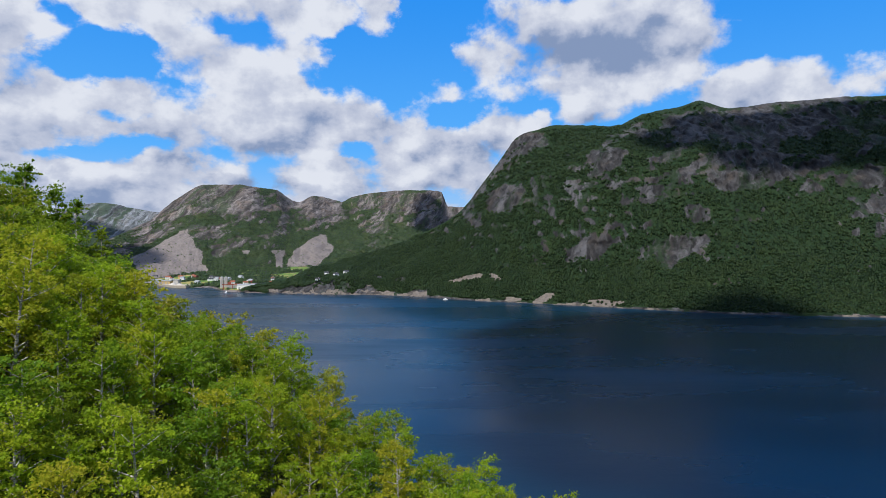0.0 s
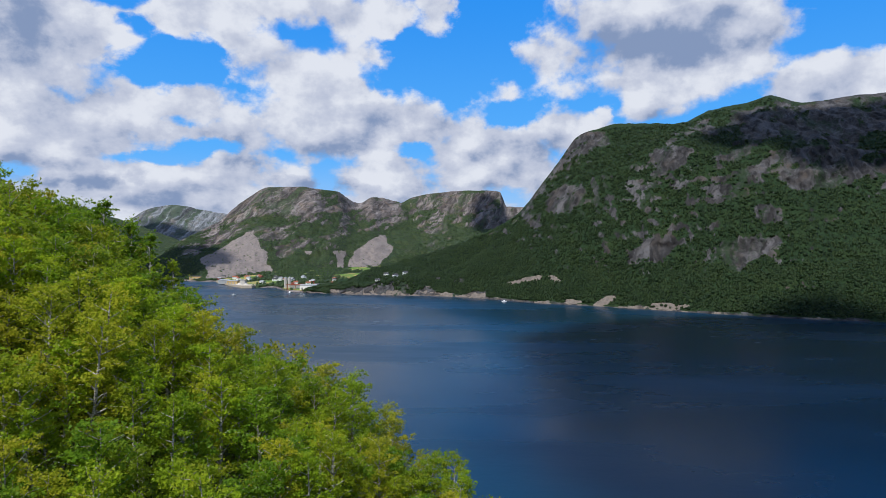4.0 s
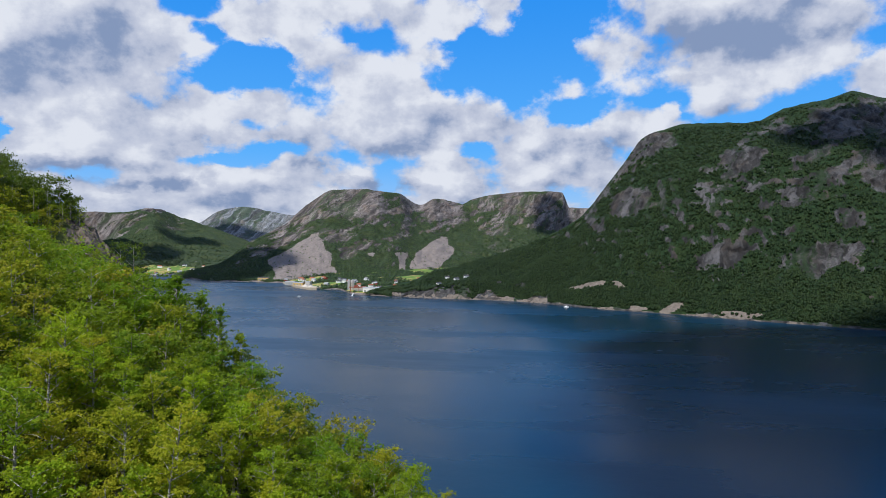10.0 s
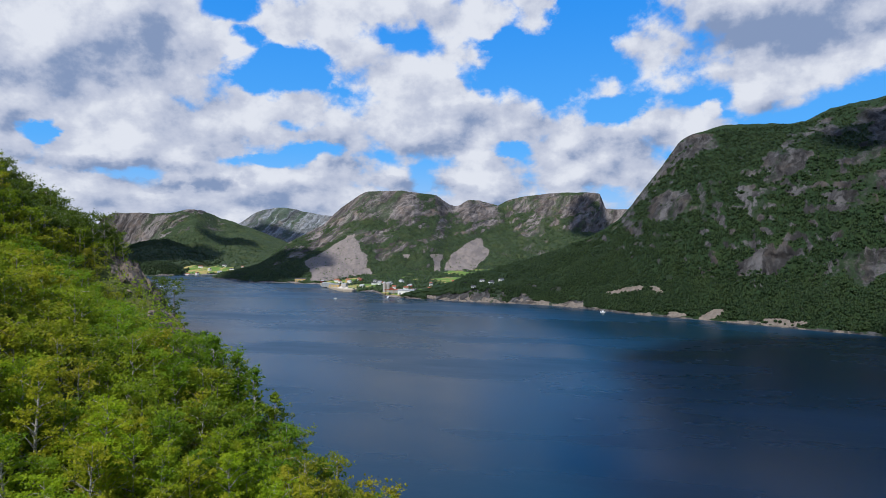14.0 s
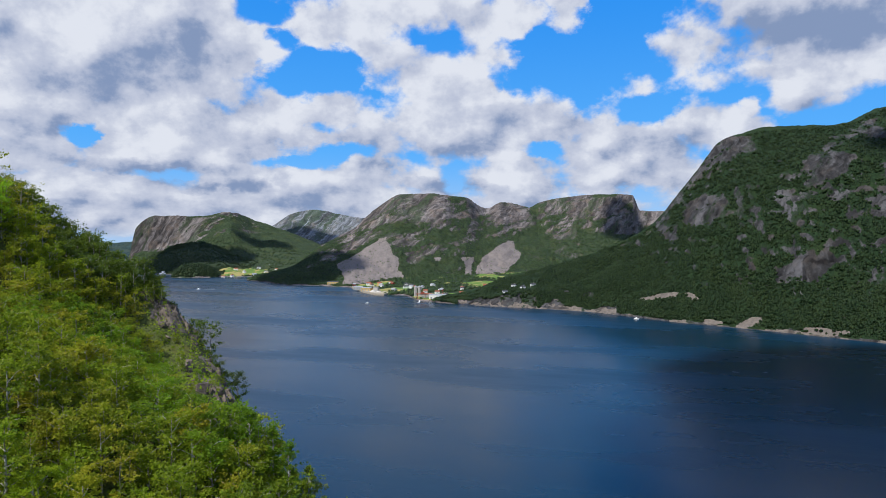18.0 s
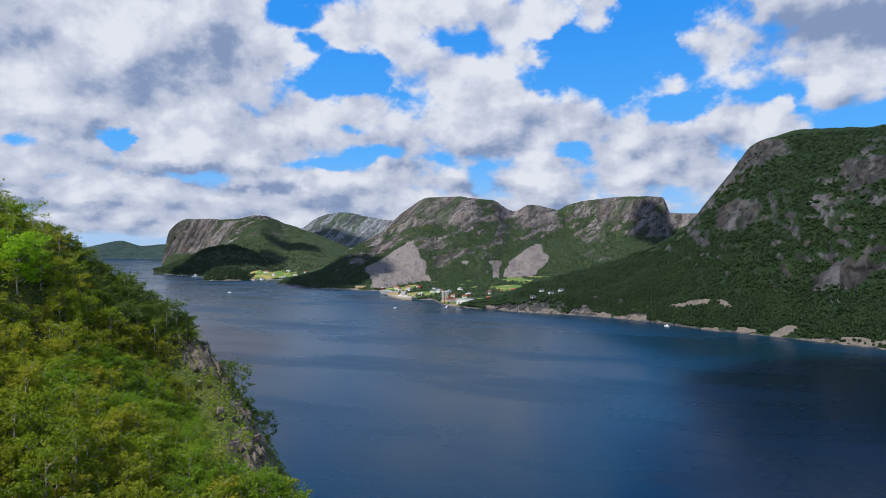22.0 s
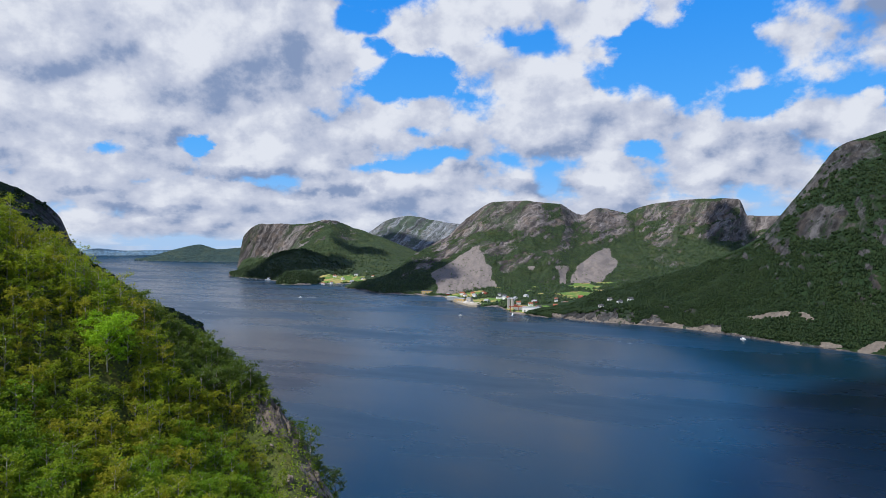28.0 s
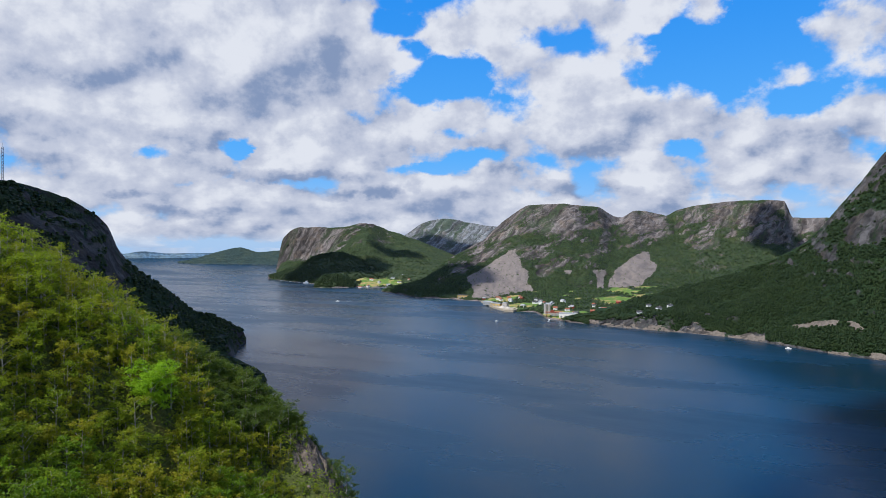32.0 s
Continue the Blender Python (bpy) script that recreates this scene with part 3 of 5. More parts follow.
def fan(land, az, rise, left, right, top):
    """Mask of a scree fan: from its top down to its foot, edges given as (height in degrees, heading)."""
    lo, hi = np.array(left).T, np.array(right).T
    ragged = fbm(land.points[..., 0] / 30, land.points[..., 2] / 30, 81, 4)
    l, r = np.interp(rise, lo[0], lo[1]), np.interp(rise, hi[0], hi[1])
    inside = np.minimum(np.minimum(az - l, r - az) / 0.5, (top - rise) / 0.35) + ragged * 2.0
    return smooth(inside, -0.3, 0.3)


az, rise = screes.heading, screes.rise
low = rise > -3.3
screes.scree = np.maximum.reduce([
    screes.scree,
    low * fan(screes, az, rise, [(-3.2, -25.6), (-1.5, -26.3), (0.6, -22.5)], [(-3.2, -20.2), (-1.0, -20.8), (0.6, -22.2)], 0.7),
    low * fan(screes, az, rise, [(-2.4, -14.1), (-1.0, -13.4), (0.5, -10.9)], [(-2.4, -11.3), (-1.0, -9.9), (0.5, -10.5)], 0.5),
    0.75 * (rise < -0.9) * (rise > -2.7) * (fbm(az / 0.9, rise / 2.2, 83, 4) > 0.07) * (az > -20.5) * (az < -14)])
screes.build(ROCK_MOUNTAIN, "steep domed mountain of grey rock with pale scree fans")

cliff = Land("mountain_cliff", [
    (-13, 2300, 2600, -1.5, 3050, 0.5, 3350, 2.4), (-9.4, 2250, 2550, -1.5, 3020, 0.6, 3330, 3.35), (-7.8, 2250, 2560, -1.4, 3020, 0.9, 3320, 4.0), (-6.2, 2300, 2650, -1.2, 3050, 1.2, 3350, 4.36),
    (-2.7, 2400, 2750, -1.0, 3100, 1.2, 3400, 4.56), (-0.2, 2500, 2800, -1.0, 3150, 1.2, 3420, 4.5), (0.5, 2600, 2900, -1.0, 3200, 1.0, 3450, 3.1),
    (3, 2700, 3000, -0.8, 3300, 1.0, 3500, 3.0),
], 117, 260, 170, 13, 34, seed=17, bare=0.5, open_rock=0.3, benches=0.05, crag=20, spots=[
    (-3.0, 3.0, 5.5, 1.7, 1.0), (-6.5, 1.0, 1.8, 1.2, 0.7), (0.5, 2.5, 1.4, 2.0, 1.0)])
cliff.build(ROCK_MOUNTAIN, "long grey cliff mountain with a flat top")

headland = Land("mountain_headland", [
    (-43.2, 3700, 4000, -2.2, 4150, -2.0, 4200, -1.8), (-42.6, 3650, 3950, -2.0, 4130, -1.2, 4190, 0.9), (-41.2, 3500, 3800, -1.8, 3980, -0.8, 4060, 1.86),
    (-37.8, 3200, 3500, -1.5, 3680, 0.0, 3840, 1.88), (-35.3, 2900, 3350, -1.2, 3650, 0.8, 4000, 2.25), (-33.3, 2700, 3300, -1.4, 3900, 0.3, 4400, 1.6),
    (-30.7, 2500, 3100, -1.8, 3700, -0.4, 4300, 0.73), (-27.7, 2440, 2800, -2.3, 3500, -1.4, 4200, -0.55), (-24, 2440, 2800, -2.5, 3400, -2.2, 4000, -2.0),
], 159, 320, 160, 14, 34, seed=23, bare=0.35, open_rock=0.05, benches=0.0, crag=15, whole=0.95, spots=[
    (-40.4, 0.5, 2.7, 1.4, 1.0), (-37.3, 1.2, 1.6, 0.8, 0.9), (-35.4, 2.1, 1.0, 0.4, 0.8), (-33.6, 0.9, 0.9, 0.7, 0.5)])
headland.build(ROCK_MOUNTAIN, "rounded headland mountain with a sheer rock wall")

foreland = Land("headland_foot", [
    (-43.9, 3350, 3370, -2.2, 3390, -2.15, 3410, -2.1), (-42.6, 3150, 3250, -2.0, 3400, -1.8, 3500, -1.7), (-41.1, 2950, 3100, -1.8, 3350, -1.3, 3450, -1.0),
    (-39.5, 2780, 2950, -1.9, 3300, -0.7, 3400, -0.25), (-37.8, 2650, 2850, -2.1, 3250, -0.5, 3400, 0.0), (-36, 2560, 2800, -2.3, 3200, -1.0, 3450, -0.5),
    (-33.5, 2470, 2750, -2.7, 3150, -1.6, 3450, -1.2), (-31, 2450, 2700, -2.7, 3100, -2.0, 3400, -1.6), (-27, 2440, 2700, -2.6, 3100, -2.2, 3400, -2.0),
], 138, 260, 110, 9, 8, seed=24, bare=0.2, open_rock=-0.15, benches=0.0)
foreland.field = smooth(1.1 - ((foreland.heading + 33.4) / 3.2) ** 2 - ((foreland.rise + 2.6) / 0.5) ** 2 + 2.6 * fbm(foreland.points[..., 0] / 90, foreland.points[..., 1] / 120, 88, 3), 0, 0.4)
foreland.build(ROCK_MOUNTAIN, "low wooded ridge with green fields at the headland's foot", "hill")

knoll = Land("shore_knoll", [
    (-40, 2590, 2600, -3.0, 2605, -2.95, 2610, -2.9), (-39, 2560, 2590, -2.5, 2620, -2.1, 2650, -1.95), (-38, 2550, 2580, -2.4, 2620, -2.0, 2660, -1.9),
    (-37, 2560, 2590, -2.6, 2620, -2.3, 2650, -2.2), (-36.3, 2590, 2600, -3.0, 2605, -2.95, 2610, -2.9),
], 138, 80, 50, 3, 2, seed=25, bare=0.1, open_rock=-0.2, benches=0.0)
knoll.build(ROCK_MOUNTAIN, "small round wooded knoll on the shore", "hill")

blue_peak = Land("mountain_peak", [
    (-35, 6500, 7000, -0.9, 8000, -0.3, 9000, 0.2), (-32, 6500, 7000, -0.6, 8000, 0.4, 9000, 1.24), (-30.2, 6500, 7000, -0.5, 8000, 0.9, 9000, 2.36),
    (-28.2, 6500, 7000, -0.4, 8000, 1.1, 9000, 2.77), (-26.1, 6500, 7000, -0.4, 8000, 1.0, 9000, 2.36), (-23.1, 6500, 7000, -0.5, 8000, 0.8, 9000, 1.89),
    (-21, 6500, 7000, -0.6, 8000, 0.4, 9000, 1.0), (-18, 6500, 7000, -0.8, 8000, 0.0, 9000, 0.4),
], 159, 140, 80, 26, 20, seed=29, bare=0.3, open_rock=0.75, benches=0.0, crag=25)
blue_peak.build(PEAK_HAZED, "distant bare grey mountain with a rounded top")

island = Land("island_far", [
    (-51.2, 7900, 7950, -1.1, 7980, -1.1, 8000, -1.08), (-49.6, 7300, 7500, -1.1, 8000, -0.9, 8400, -0.75), (-48.3, 7100, 7400, -1.0, 8000, -0.6, 8600, -0.3),
    (-46.2, 6900, 7300, -1.0, 8000, -0.4, 8700, 0.15), (-44.6, 6700, 7200, -1.0, 8000, -0.5, 8700, -0.25), (-42.7, 6500, 7000, -1.0, 8000, -0.5, 8700, -0.1),
    (-40, 6500, 7000, -1.0, 8000, -0.5, 8700, -0.2),
], 159, 120, 60, 16, 12, seed=31, bare=0.2, open_rock=-0.1, benches=0.0)
island.build(ISLAND_HAZED, "low wooded island with fields far down the fjord", "island")

coast = Land("coast_far", [
    (-75, 12500, 14000, -0.52, 19000, -0.32, 21000, -0.22), (-60, 12500, 14000, -0.55, 19000, -0.32, 21000, -0.26), (-55.4, 12500, 14000, -0.52, 19000, -0.38, 21000, -0.33),
    (-53.9, 12500, 14000, -0.5, 19000, -0.28, 21000, -0.12), (-51.8, 12500, 14000, -0.52, 19000, -0.36, 21000, -0.3), (-48, 12500, 14000, -0.52, 19000, -0.32, 21000, -0.26),
    (-40, 12500, 14000, -0.52, 19000, -0.32, 21000, -0.26),
], 159, 140, 40, 8, 14, seed=37, bare=0.2, open_rock=-0.1, benches=0.0)
coast.build(COAST_HAZED, "low hazy coast along the horizon", "coast")

dark_head = Land("mountain_left", [
    (-85, 480, 600, 0.0, 700, 3.0, 800, 5.5), (-63.4, 650, 720, -5.0, 820, 2.5, 900, 5.0), (-59.9, 680, 760, -5.0, 880, 2.0, 960, 4.25),
    (-58, 700, 790, -5.5, 930, 1.2, 1000, 3.2), (-56.4, 720, 810, -6.0, 970, 0.2, 1040, 1.8), (-55.6, 730, 830, -6.5, 1000, -1.5, 1060, -0.1),
    (-54.4, 740, 850, -7.0, 1000, -3.0, 1080, -1.63), (-51.8, 790, 880, -7.5, 1010, -4.6, 1100, -3.5), (-49.6, 850, 930, -7.9, 1050, -6.1, 1110, -5.5),
    (-47.4, 900, 960, -8.3, 1070, -6.8, 1120, -6.3), (-46, 1080, 1100, -7.8, 1115, -7.3, 1125, -7.05), (-45.7, 1120, 1124, -8.0, 1126, -7.9, 1130, -7.8),
], 159, 380, 140, 8, 12, seed=41, crag=10, spots=[(-60.5, 1.6, 3.0, 1.6, 0.9), (-57.5, 0.2, 1.2, 1.6, 0.9), (-47.2, -7.4, 1.4, 0.6, 0.9), (-55.5, -3.5, 1.2, 1.2, 0.7)])
dark_head.build(ROCK_SHADED, "steep dark wooded headland with rock walls")

nose = Land("shore_nose", [
    (-54, 690, 740, -9.0, 790, -8.0, 830, -7.5), (-48, 720, 760, -10.4, 800, -9.6, 840, -9.2), (-46, 740, 770, -11.0, 800, -10.3, 840, -10.0),
    (-44.6, 748, 770, -11.4, 790, -11.0, 810, -10.9), (-43.7, 757, 759, -11.9, 761, -11.85, 763, -11.8),
], 159, 120, 60, 3, 3, seed=43)
nose.build(ROCK_MOUNTAIN, "low dark rocky nose at the waterline", "shore")

delta = Land("village_flat", [
    (-31, 1990, 2050, 6, 2200, 12, 2300, 14), (-26.8, 1950, 1965, 4, 2050, 9, 2200, 20), (-24.9, 1860, 1880, 4, 2000, 9, 2150, 20), (-23.2, 1720, 1740, 4, 1900, 8, 2150, 20),
    (-22.1, 1582, 1600, 4, 1850, 9, 2150, 20), (-20.4, 1575, 1590, 4, 1850, 9, 2150, 20), (-18.9, 1418, 1440, 4, 1800, 10, 2150, 20), (-15.8, 1356, 1390, 5, 1800, 14, 2200, 22),
    (-12, 1340, 1450, 6, 1900, 16, 2300, 24), (-4, 1400, 1600, 8, 2000, 18, 2400, 26),
], 117, 220, 60, 1.2, 0.5, seed=47, in_metres=True, bare=0.0)
delta.field = smooth(fbm(delta.points[..., 0] / 60, delta.points[..., 1] / 90, 5, 2), 0.09, 0.12) * (delta.points[..., 2] > 3.2)
delta.build(ROCK_MOUNTAIN, "flat green village ground at the mountain foot", "ground")


# ---- the near hillside: a convex nose that drops to the fjord ----
EDGE_X = np.array([-260.0, -170, -130, -110, -95, -80, -62, -43, -16, 13, 40, 160])
EDGE_Y = np.array([225.0, 152, 122, 115.6, 110.1, 104.2, 84.8, 68.4, 63.1, 42.9, 26, -75])
SWELLS = [
    (-125, 75, 5.0), (-105, 88, 7.8), (-88, 62, -7.5), (-88, 95, -8.5), (-70, 85, -4.5), (-66, 58, 4.2),
    (-48, 68, 1.7), (-25, 45, 0.7), (4, 48, -2.5), (18, 38, 4.0),
]


def canopy_height(x, y):
    """Tops of the trees: a cone round a centre up the hill with broad swells, and a brink beyond which it drops to the fjord."""
    rho = np.maximum(np.hypot(x + 140, y - 40), 12)
    z = 184.9 - 1.0837 * rho + 0.0025 * rho**2 + 0.16 * np.maximum(y - 62, 0)
    z = np.where(rho > 158, 76.1 - 1.05 * (rho - 158), z)
    for cx, cy, rise in SWELLS:
        z = z + rise * np.exp(-((x - cx) ** 2 + (y - cy) ** 2) / 648)
    return z - 1.125 * np.maximum(y - np.interp(x, EDGE_X, EDGE_Y), 0)


def brink(x, y):
    """Distance back from the brink of the hillside."""
    return (np.interp(x, EDGE_X, EDGE_Y) - y) * 0.75


def growth(x, y):
    """Trees stay low on the thin soil along the rocky part of the brink."""
    low = np.clip(0.30 + brink(x, y) / 26, 0.30, 1.0)
    return float(low + (1 - low) * max(smooth(x, -62, -46), smooth(-x, 88, 96)))


def rocky(x, y):
    """One along the stretch of the brink where bare rock comes up, nought elsewhere."""
    return smooth(11 - brink(x, y), 0, 8) * smooth(x, -101, -94) * (1 - smooth(x, -60, -50))


def hill_height(x, y):
    return canopy_height(x, y) - 5.3 + 4.7 * rocky(x, y) + fbm(x / 14, y / 14, 71, 4) * 3.0


hx = np.concatenate([np.linspace(-420, -180, 30)[:-1], np.linspace(-180, 60, 150), np.linspace(60, 160, 30)[1:]])
hy = np.concatenate([np.linspace(-260, -40, 30)[:-1], np.linspace(-40, 190, 140), np.linspace(190, 300, 20)[1:]])
gx, gy = np.meshgrid(hx, hy)
hill = np.stack([gx, gy, np.maximum(hill_height(gx, gy), -6)], -1)
hill_me = mesh_from("ground", hill.reshape(-1, 3), grid_faces(*gx.shape), HILL_GROUND, True,
                    {"rock": smooth(-brink(gx, gy) + 6 * fbm(gx / 9, gy / 9, 73, 4), -3, 4) * (1 - smooth(gx, -60, -40)), "scree": 0 * gx, "field": 0 * gx})
tagged(new("ground", hill_me), "steep hillside ground under birch woods", "ground", kind="structure")


# ---- trees ----
def tube(path, radii, sides=6):
    """Vertices and quads of a tapered tube."""
    path, verts, faces = np.asarray(path, float), [], []
    for k, (p, r) in enumerate(zip(path, radii)):
        d = path[min(k + 1, len(path) - 1)] - path[max(k - 1, 0)]
        d /= np.linalg.norm(d)
        u = np.cross(d, (0.3, 0.9, 0.1))
        u /= np.linalg.norm(u)
        w = np.cross(d, u)
        for j in range(sides):
            a = 2 * math.pi * j / sides
            verts.append(p + r * (math.cos(a) * u + math.sin(a) * w))
    for k in range(len(path) - 1):
        for j in range(sides):
            faces.append((k * sides + j, k * sides + (j + 1) % sides, (k + 1) * sides + (j + 1) % sides, (k + 1) * sides + j))
    return np.array(verts), np.array(faces)


def leaf_blades(centres, size, rng, lift=0.35):
    """Small pointed leaf sprays at the given places, each turned its own way."""
    k = len(centres)
    nrm = rng.normal(size=(k, 3))
    nrm[:, 2] = np.abs(nrm[:, 2]) + lift
    nrm /= np.linalg.norm(nrm, axis=1, keepdims=True)
    u = np.cross(nrm, rng.normal(size=(k, 3)))
    u /= np.linalg.norm(u, axis=1, keepdims=True)
    w = np.cross(nrm, u)
    s = (size * rng.uniform(0.6, 1.35, (k, 1)))
    droop = nrm * s * 0.3
    verts = np.stack([centres - u * s - droop, centres + u * s * 0.6 - w * s * 0.75, centres + u * s * 0.6 + w * s * 0.75 + droop * 0.5], 1)
    return verts.reshape(-1, 3), np.arange(3 * k).reshape(-1, 3)


def tree_shape(seed, tall, wide, leaves, size, lean=0.06, limbs=22, tufts=154, loose=1.0, low=0.22):
    """Trunk with limbs, and the leaf clumps that hang on the limbs."""
    rng = np.random.default_rng(seed)
    t = np.linspace(0, 1, 9)
    bend = np.cumsum(rng.normal(0, lean * tall / 9, (9, 2)), 0)
    trunk = np.c_[bend * t[:, None] ** 0.5, t * tall]
    verts, faces = tube(trunk, 0.016 * tall * (1 - t) ** 0.8 + 0.012)
    allv, allf, base = [verts], [faces], len(verts)
    clumps = []
    for j in range(limbs):
        at = low + (0.96 - low) * (j + rng.uniform(0, 0.8)) / limbs
        root = np.array([np.interp(at, t, trunk[:, c]) for c in range(3)])
        a = j * 2.4 + rng.uniform(-0.5, 0.5)
        reach = wide * (math.sin(math.pi * min(at * 0.92 + 0.02, 1)) ** 0.7 * 0.95 + 0.12) * rng.uniform(0.65, 1.15)
        rise = reach * rng.uniform(0.35, 0.9)
        tip = root + np.array([math.cos(a) * reach, math.sin(a) * reach, rise])
        mid = (root + tip) / 2 + np.array([0, 0, reach * 0.12]) + rng.normal(0, 0.1, 3)
        v, f = tube([root, mid, tip], [0.012 * tall * (1 - at) + 0.02, 0.02, 0.008], 4)
        allv.append(v)
        allf.append(f + base)
        base += len(v)
        for c in range(tufts // limbs):
            k = rng.uniform(0.3, 1.1)
            spot = root + (tip - root) * k + rng.normal(0, 0.13 * wide, 3)
            clumps.append((spot, wide * loose * rng.uniform(0.06, 0.14)))
    for c in range(5):
        clumps.append((trunk[-1] + rng.normal(0, 0.13 * wide, 3) - (0, 0, c * 0.2), wide * 0.2))
    per = leaves // len(clumps)
    spots = np.concatenate([c + rng.normal(0, 1, (per, 3)) * r * np.array([1, 1, 0.55]) for c, r in clumps])
    lv, lf = leaf_blades(spots, size, rng)
    return np.concatenate(allv), np.concatenate(allf), lv, lf


def part(name, me, parent, label=""):
    ob = new(name, me)
    ob.parent = parent
    return tagged(ob, label)


def tree_thing(kind, seed, tall, wide, leaves, size, leaf, label, group):
    tv, tf, lv, lf = tree_shape(seed, tall, wide, leaves, size)
    thing = new(kind)
    part("trunk", mesh_from("trunk", tv, tf, BARK), thing, "pale thin trunk with limbs")
    part("crown", mesh_from("crown", lv, lf, leaf, False), thing, "loose crown of small green leaves")
    return tagged(thing, label, "tree", group)


KINDS = [
    tree_thing("birch_tree", 1, 10.0, 1.95, 3800, 0.108, LEAF, "slender birch tree with light yellow-green leaves on the hillside", "hillside trees"),
    tree_thing("birch_tree", 2, 9.0, 1.8, 3700, 0.108, LEAF, "slender birch tree with light yellow-green leaves on the hillside", "hillside trees"),
    tree_thing("birch_tree", 3, 11.0, 2.05, 4000, 0.110, LEAF, "tall birch tree with light yellow-green leaves on the hillside", "hillside trees"),
    tree_thing("birch_tree", 4, 7.6, 1.9, 3300, 0.108, LEAF, "short bushy birch tree with light green leaves on the hillside", "hillside trees"),
    tree_thing("rowan_tree", 5, 8.0, 2.0, 3400, 0.118, LEAF_DEEP, "dense fresh green rowan tree on the hillside", "hillside trees"),
    tree_thing("rowan_tree", 6, 9.0, 2.1, 3500, 0.118, LEAF_DEEP, "dense fresh green rowan tree on the hillside", "hillside trees"),
]
rng = np.random.default_rng(77)


def spread_places(x0, x1, y0, y1, gap, rng):
    xs, ys = np.meshgrid(np.arange(x0, x1, gap), np.arange(y0, y1, gap))
    p = np.c_[xs.ravel(), ys.ravel()] + rng.uniform(-0.42, 0.42, (xs.size, 2)) * gap
    return p


def in_view_of_path(p):
    """Places on the side of the hill that the flight looks at."""
    az, far = np.degrees(np.arctan2(p[:, 0], p[:, 1])), np.hypot(p[:, 0], p[:, 1])
    return (az > -70) & (az < 22) & (far > 30)


spots = spread_places(-170, 35, 20, 170, 2.6, rng)
rho = np.hypot(spots[:, 0] + 140, spots[:, 1] - 40)
spots = spots[in_view_of_path(spots) & (rho < 180) & (rho > 8) & (spots[:, 1] < np.interp(spots[:, 0], EDGE_X, EDGE_Y) + np.where(spots[:, 0] < -48, 14.0, 5.0))]
back = brink(spots[:, 0], spots[:, 1])
spots = spots[~((back > -9) & (back < 6.5) & (spots[:, 0] < -52) & (spots[:, 0] > -95) & (rng.uniform(0, 1, len(spots)) < 0.85))]
spots = spots[np.hypot(spots[:, 0] + 97.5, spots[:, 1] - 73.8) > 4.2]
far = np.hypot(spots[:, 0], spots[:, 1])
spots = spots[np.argsort(far)]
near_spots, wood_spots = spots[:300], spots[300:]
for k, (x, y) in enumerate(near_spots):
    kind = KINDS[rng.choice(6, p=[0.22, 0.2, 0.2, 0.16, 0.12, 0.10])]
    size = rng.uniform(0.60, 1.06) * growth(x, y) * (1 - 0.2 * float(smooth(x, -22, -8)))
    z = float(hill_height(np.array(x), np.array(y))) - 0.2
    ob = copy_thing(kind, pose(x, y, z, rng.uniform(-5, 5), rng.uniform(-5, 5), rng.uniform(0, 360)))
    ob.scale = (size,) * 3
for kind in KINDS:
    for ob in (*kind.children, kind):
        bpy.data.objects.remove(ob)

aspen = tree_thing("aspen_tree", 21, 10.5, 1.25, 3200, 0.125, LEAF_DEEP, "tall narrow aspen tree with fresh green leaves on the brink", "aspens")
for x, y, size in ((-42.5, 64.5, 0.95), (-40.5, 66.5, 0.85), (-38.0, 65.5, 0.9), (-36.0, 67.0, 0.72), (-44.5, 67.0, 0.8)):
    ob = copy_thing(aspen, pose(x, y, float(hill_height(np.array(x), np.array(y))) - 0.2, 0, 0, 77 * x))
    ob.scale = (size,) * 3
maple = tree_thing("maple_tree", 22, 8.5, 4.3, 6500, 0.18, LEAF_MAPLE, "broad round maple tree with bright green leaves in the woods", "")
maple.matrix_world = pose(-97.5, 73.8, float(hill_height(np.array(-97.5), np.array(73.8))) + 0.3)
for ob in (*aspen.children, aspen):
    bpy.data.objects.remove(ob)

# Woods farther up the hill, joined.
stock = [tree_shape(100 + k, tall, wide, 1150, 0.165, limbs=10, tufts=70, loose=1.3, low=0.08) for k, (tall, wide) in enumerate(((6.8, 2.3), (6.2, 2.2), (7.4, 2.3), (5.8, 2.2), (5.2, 2.0)))]


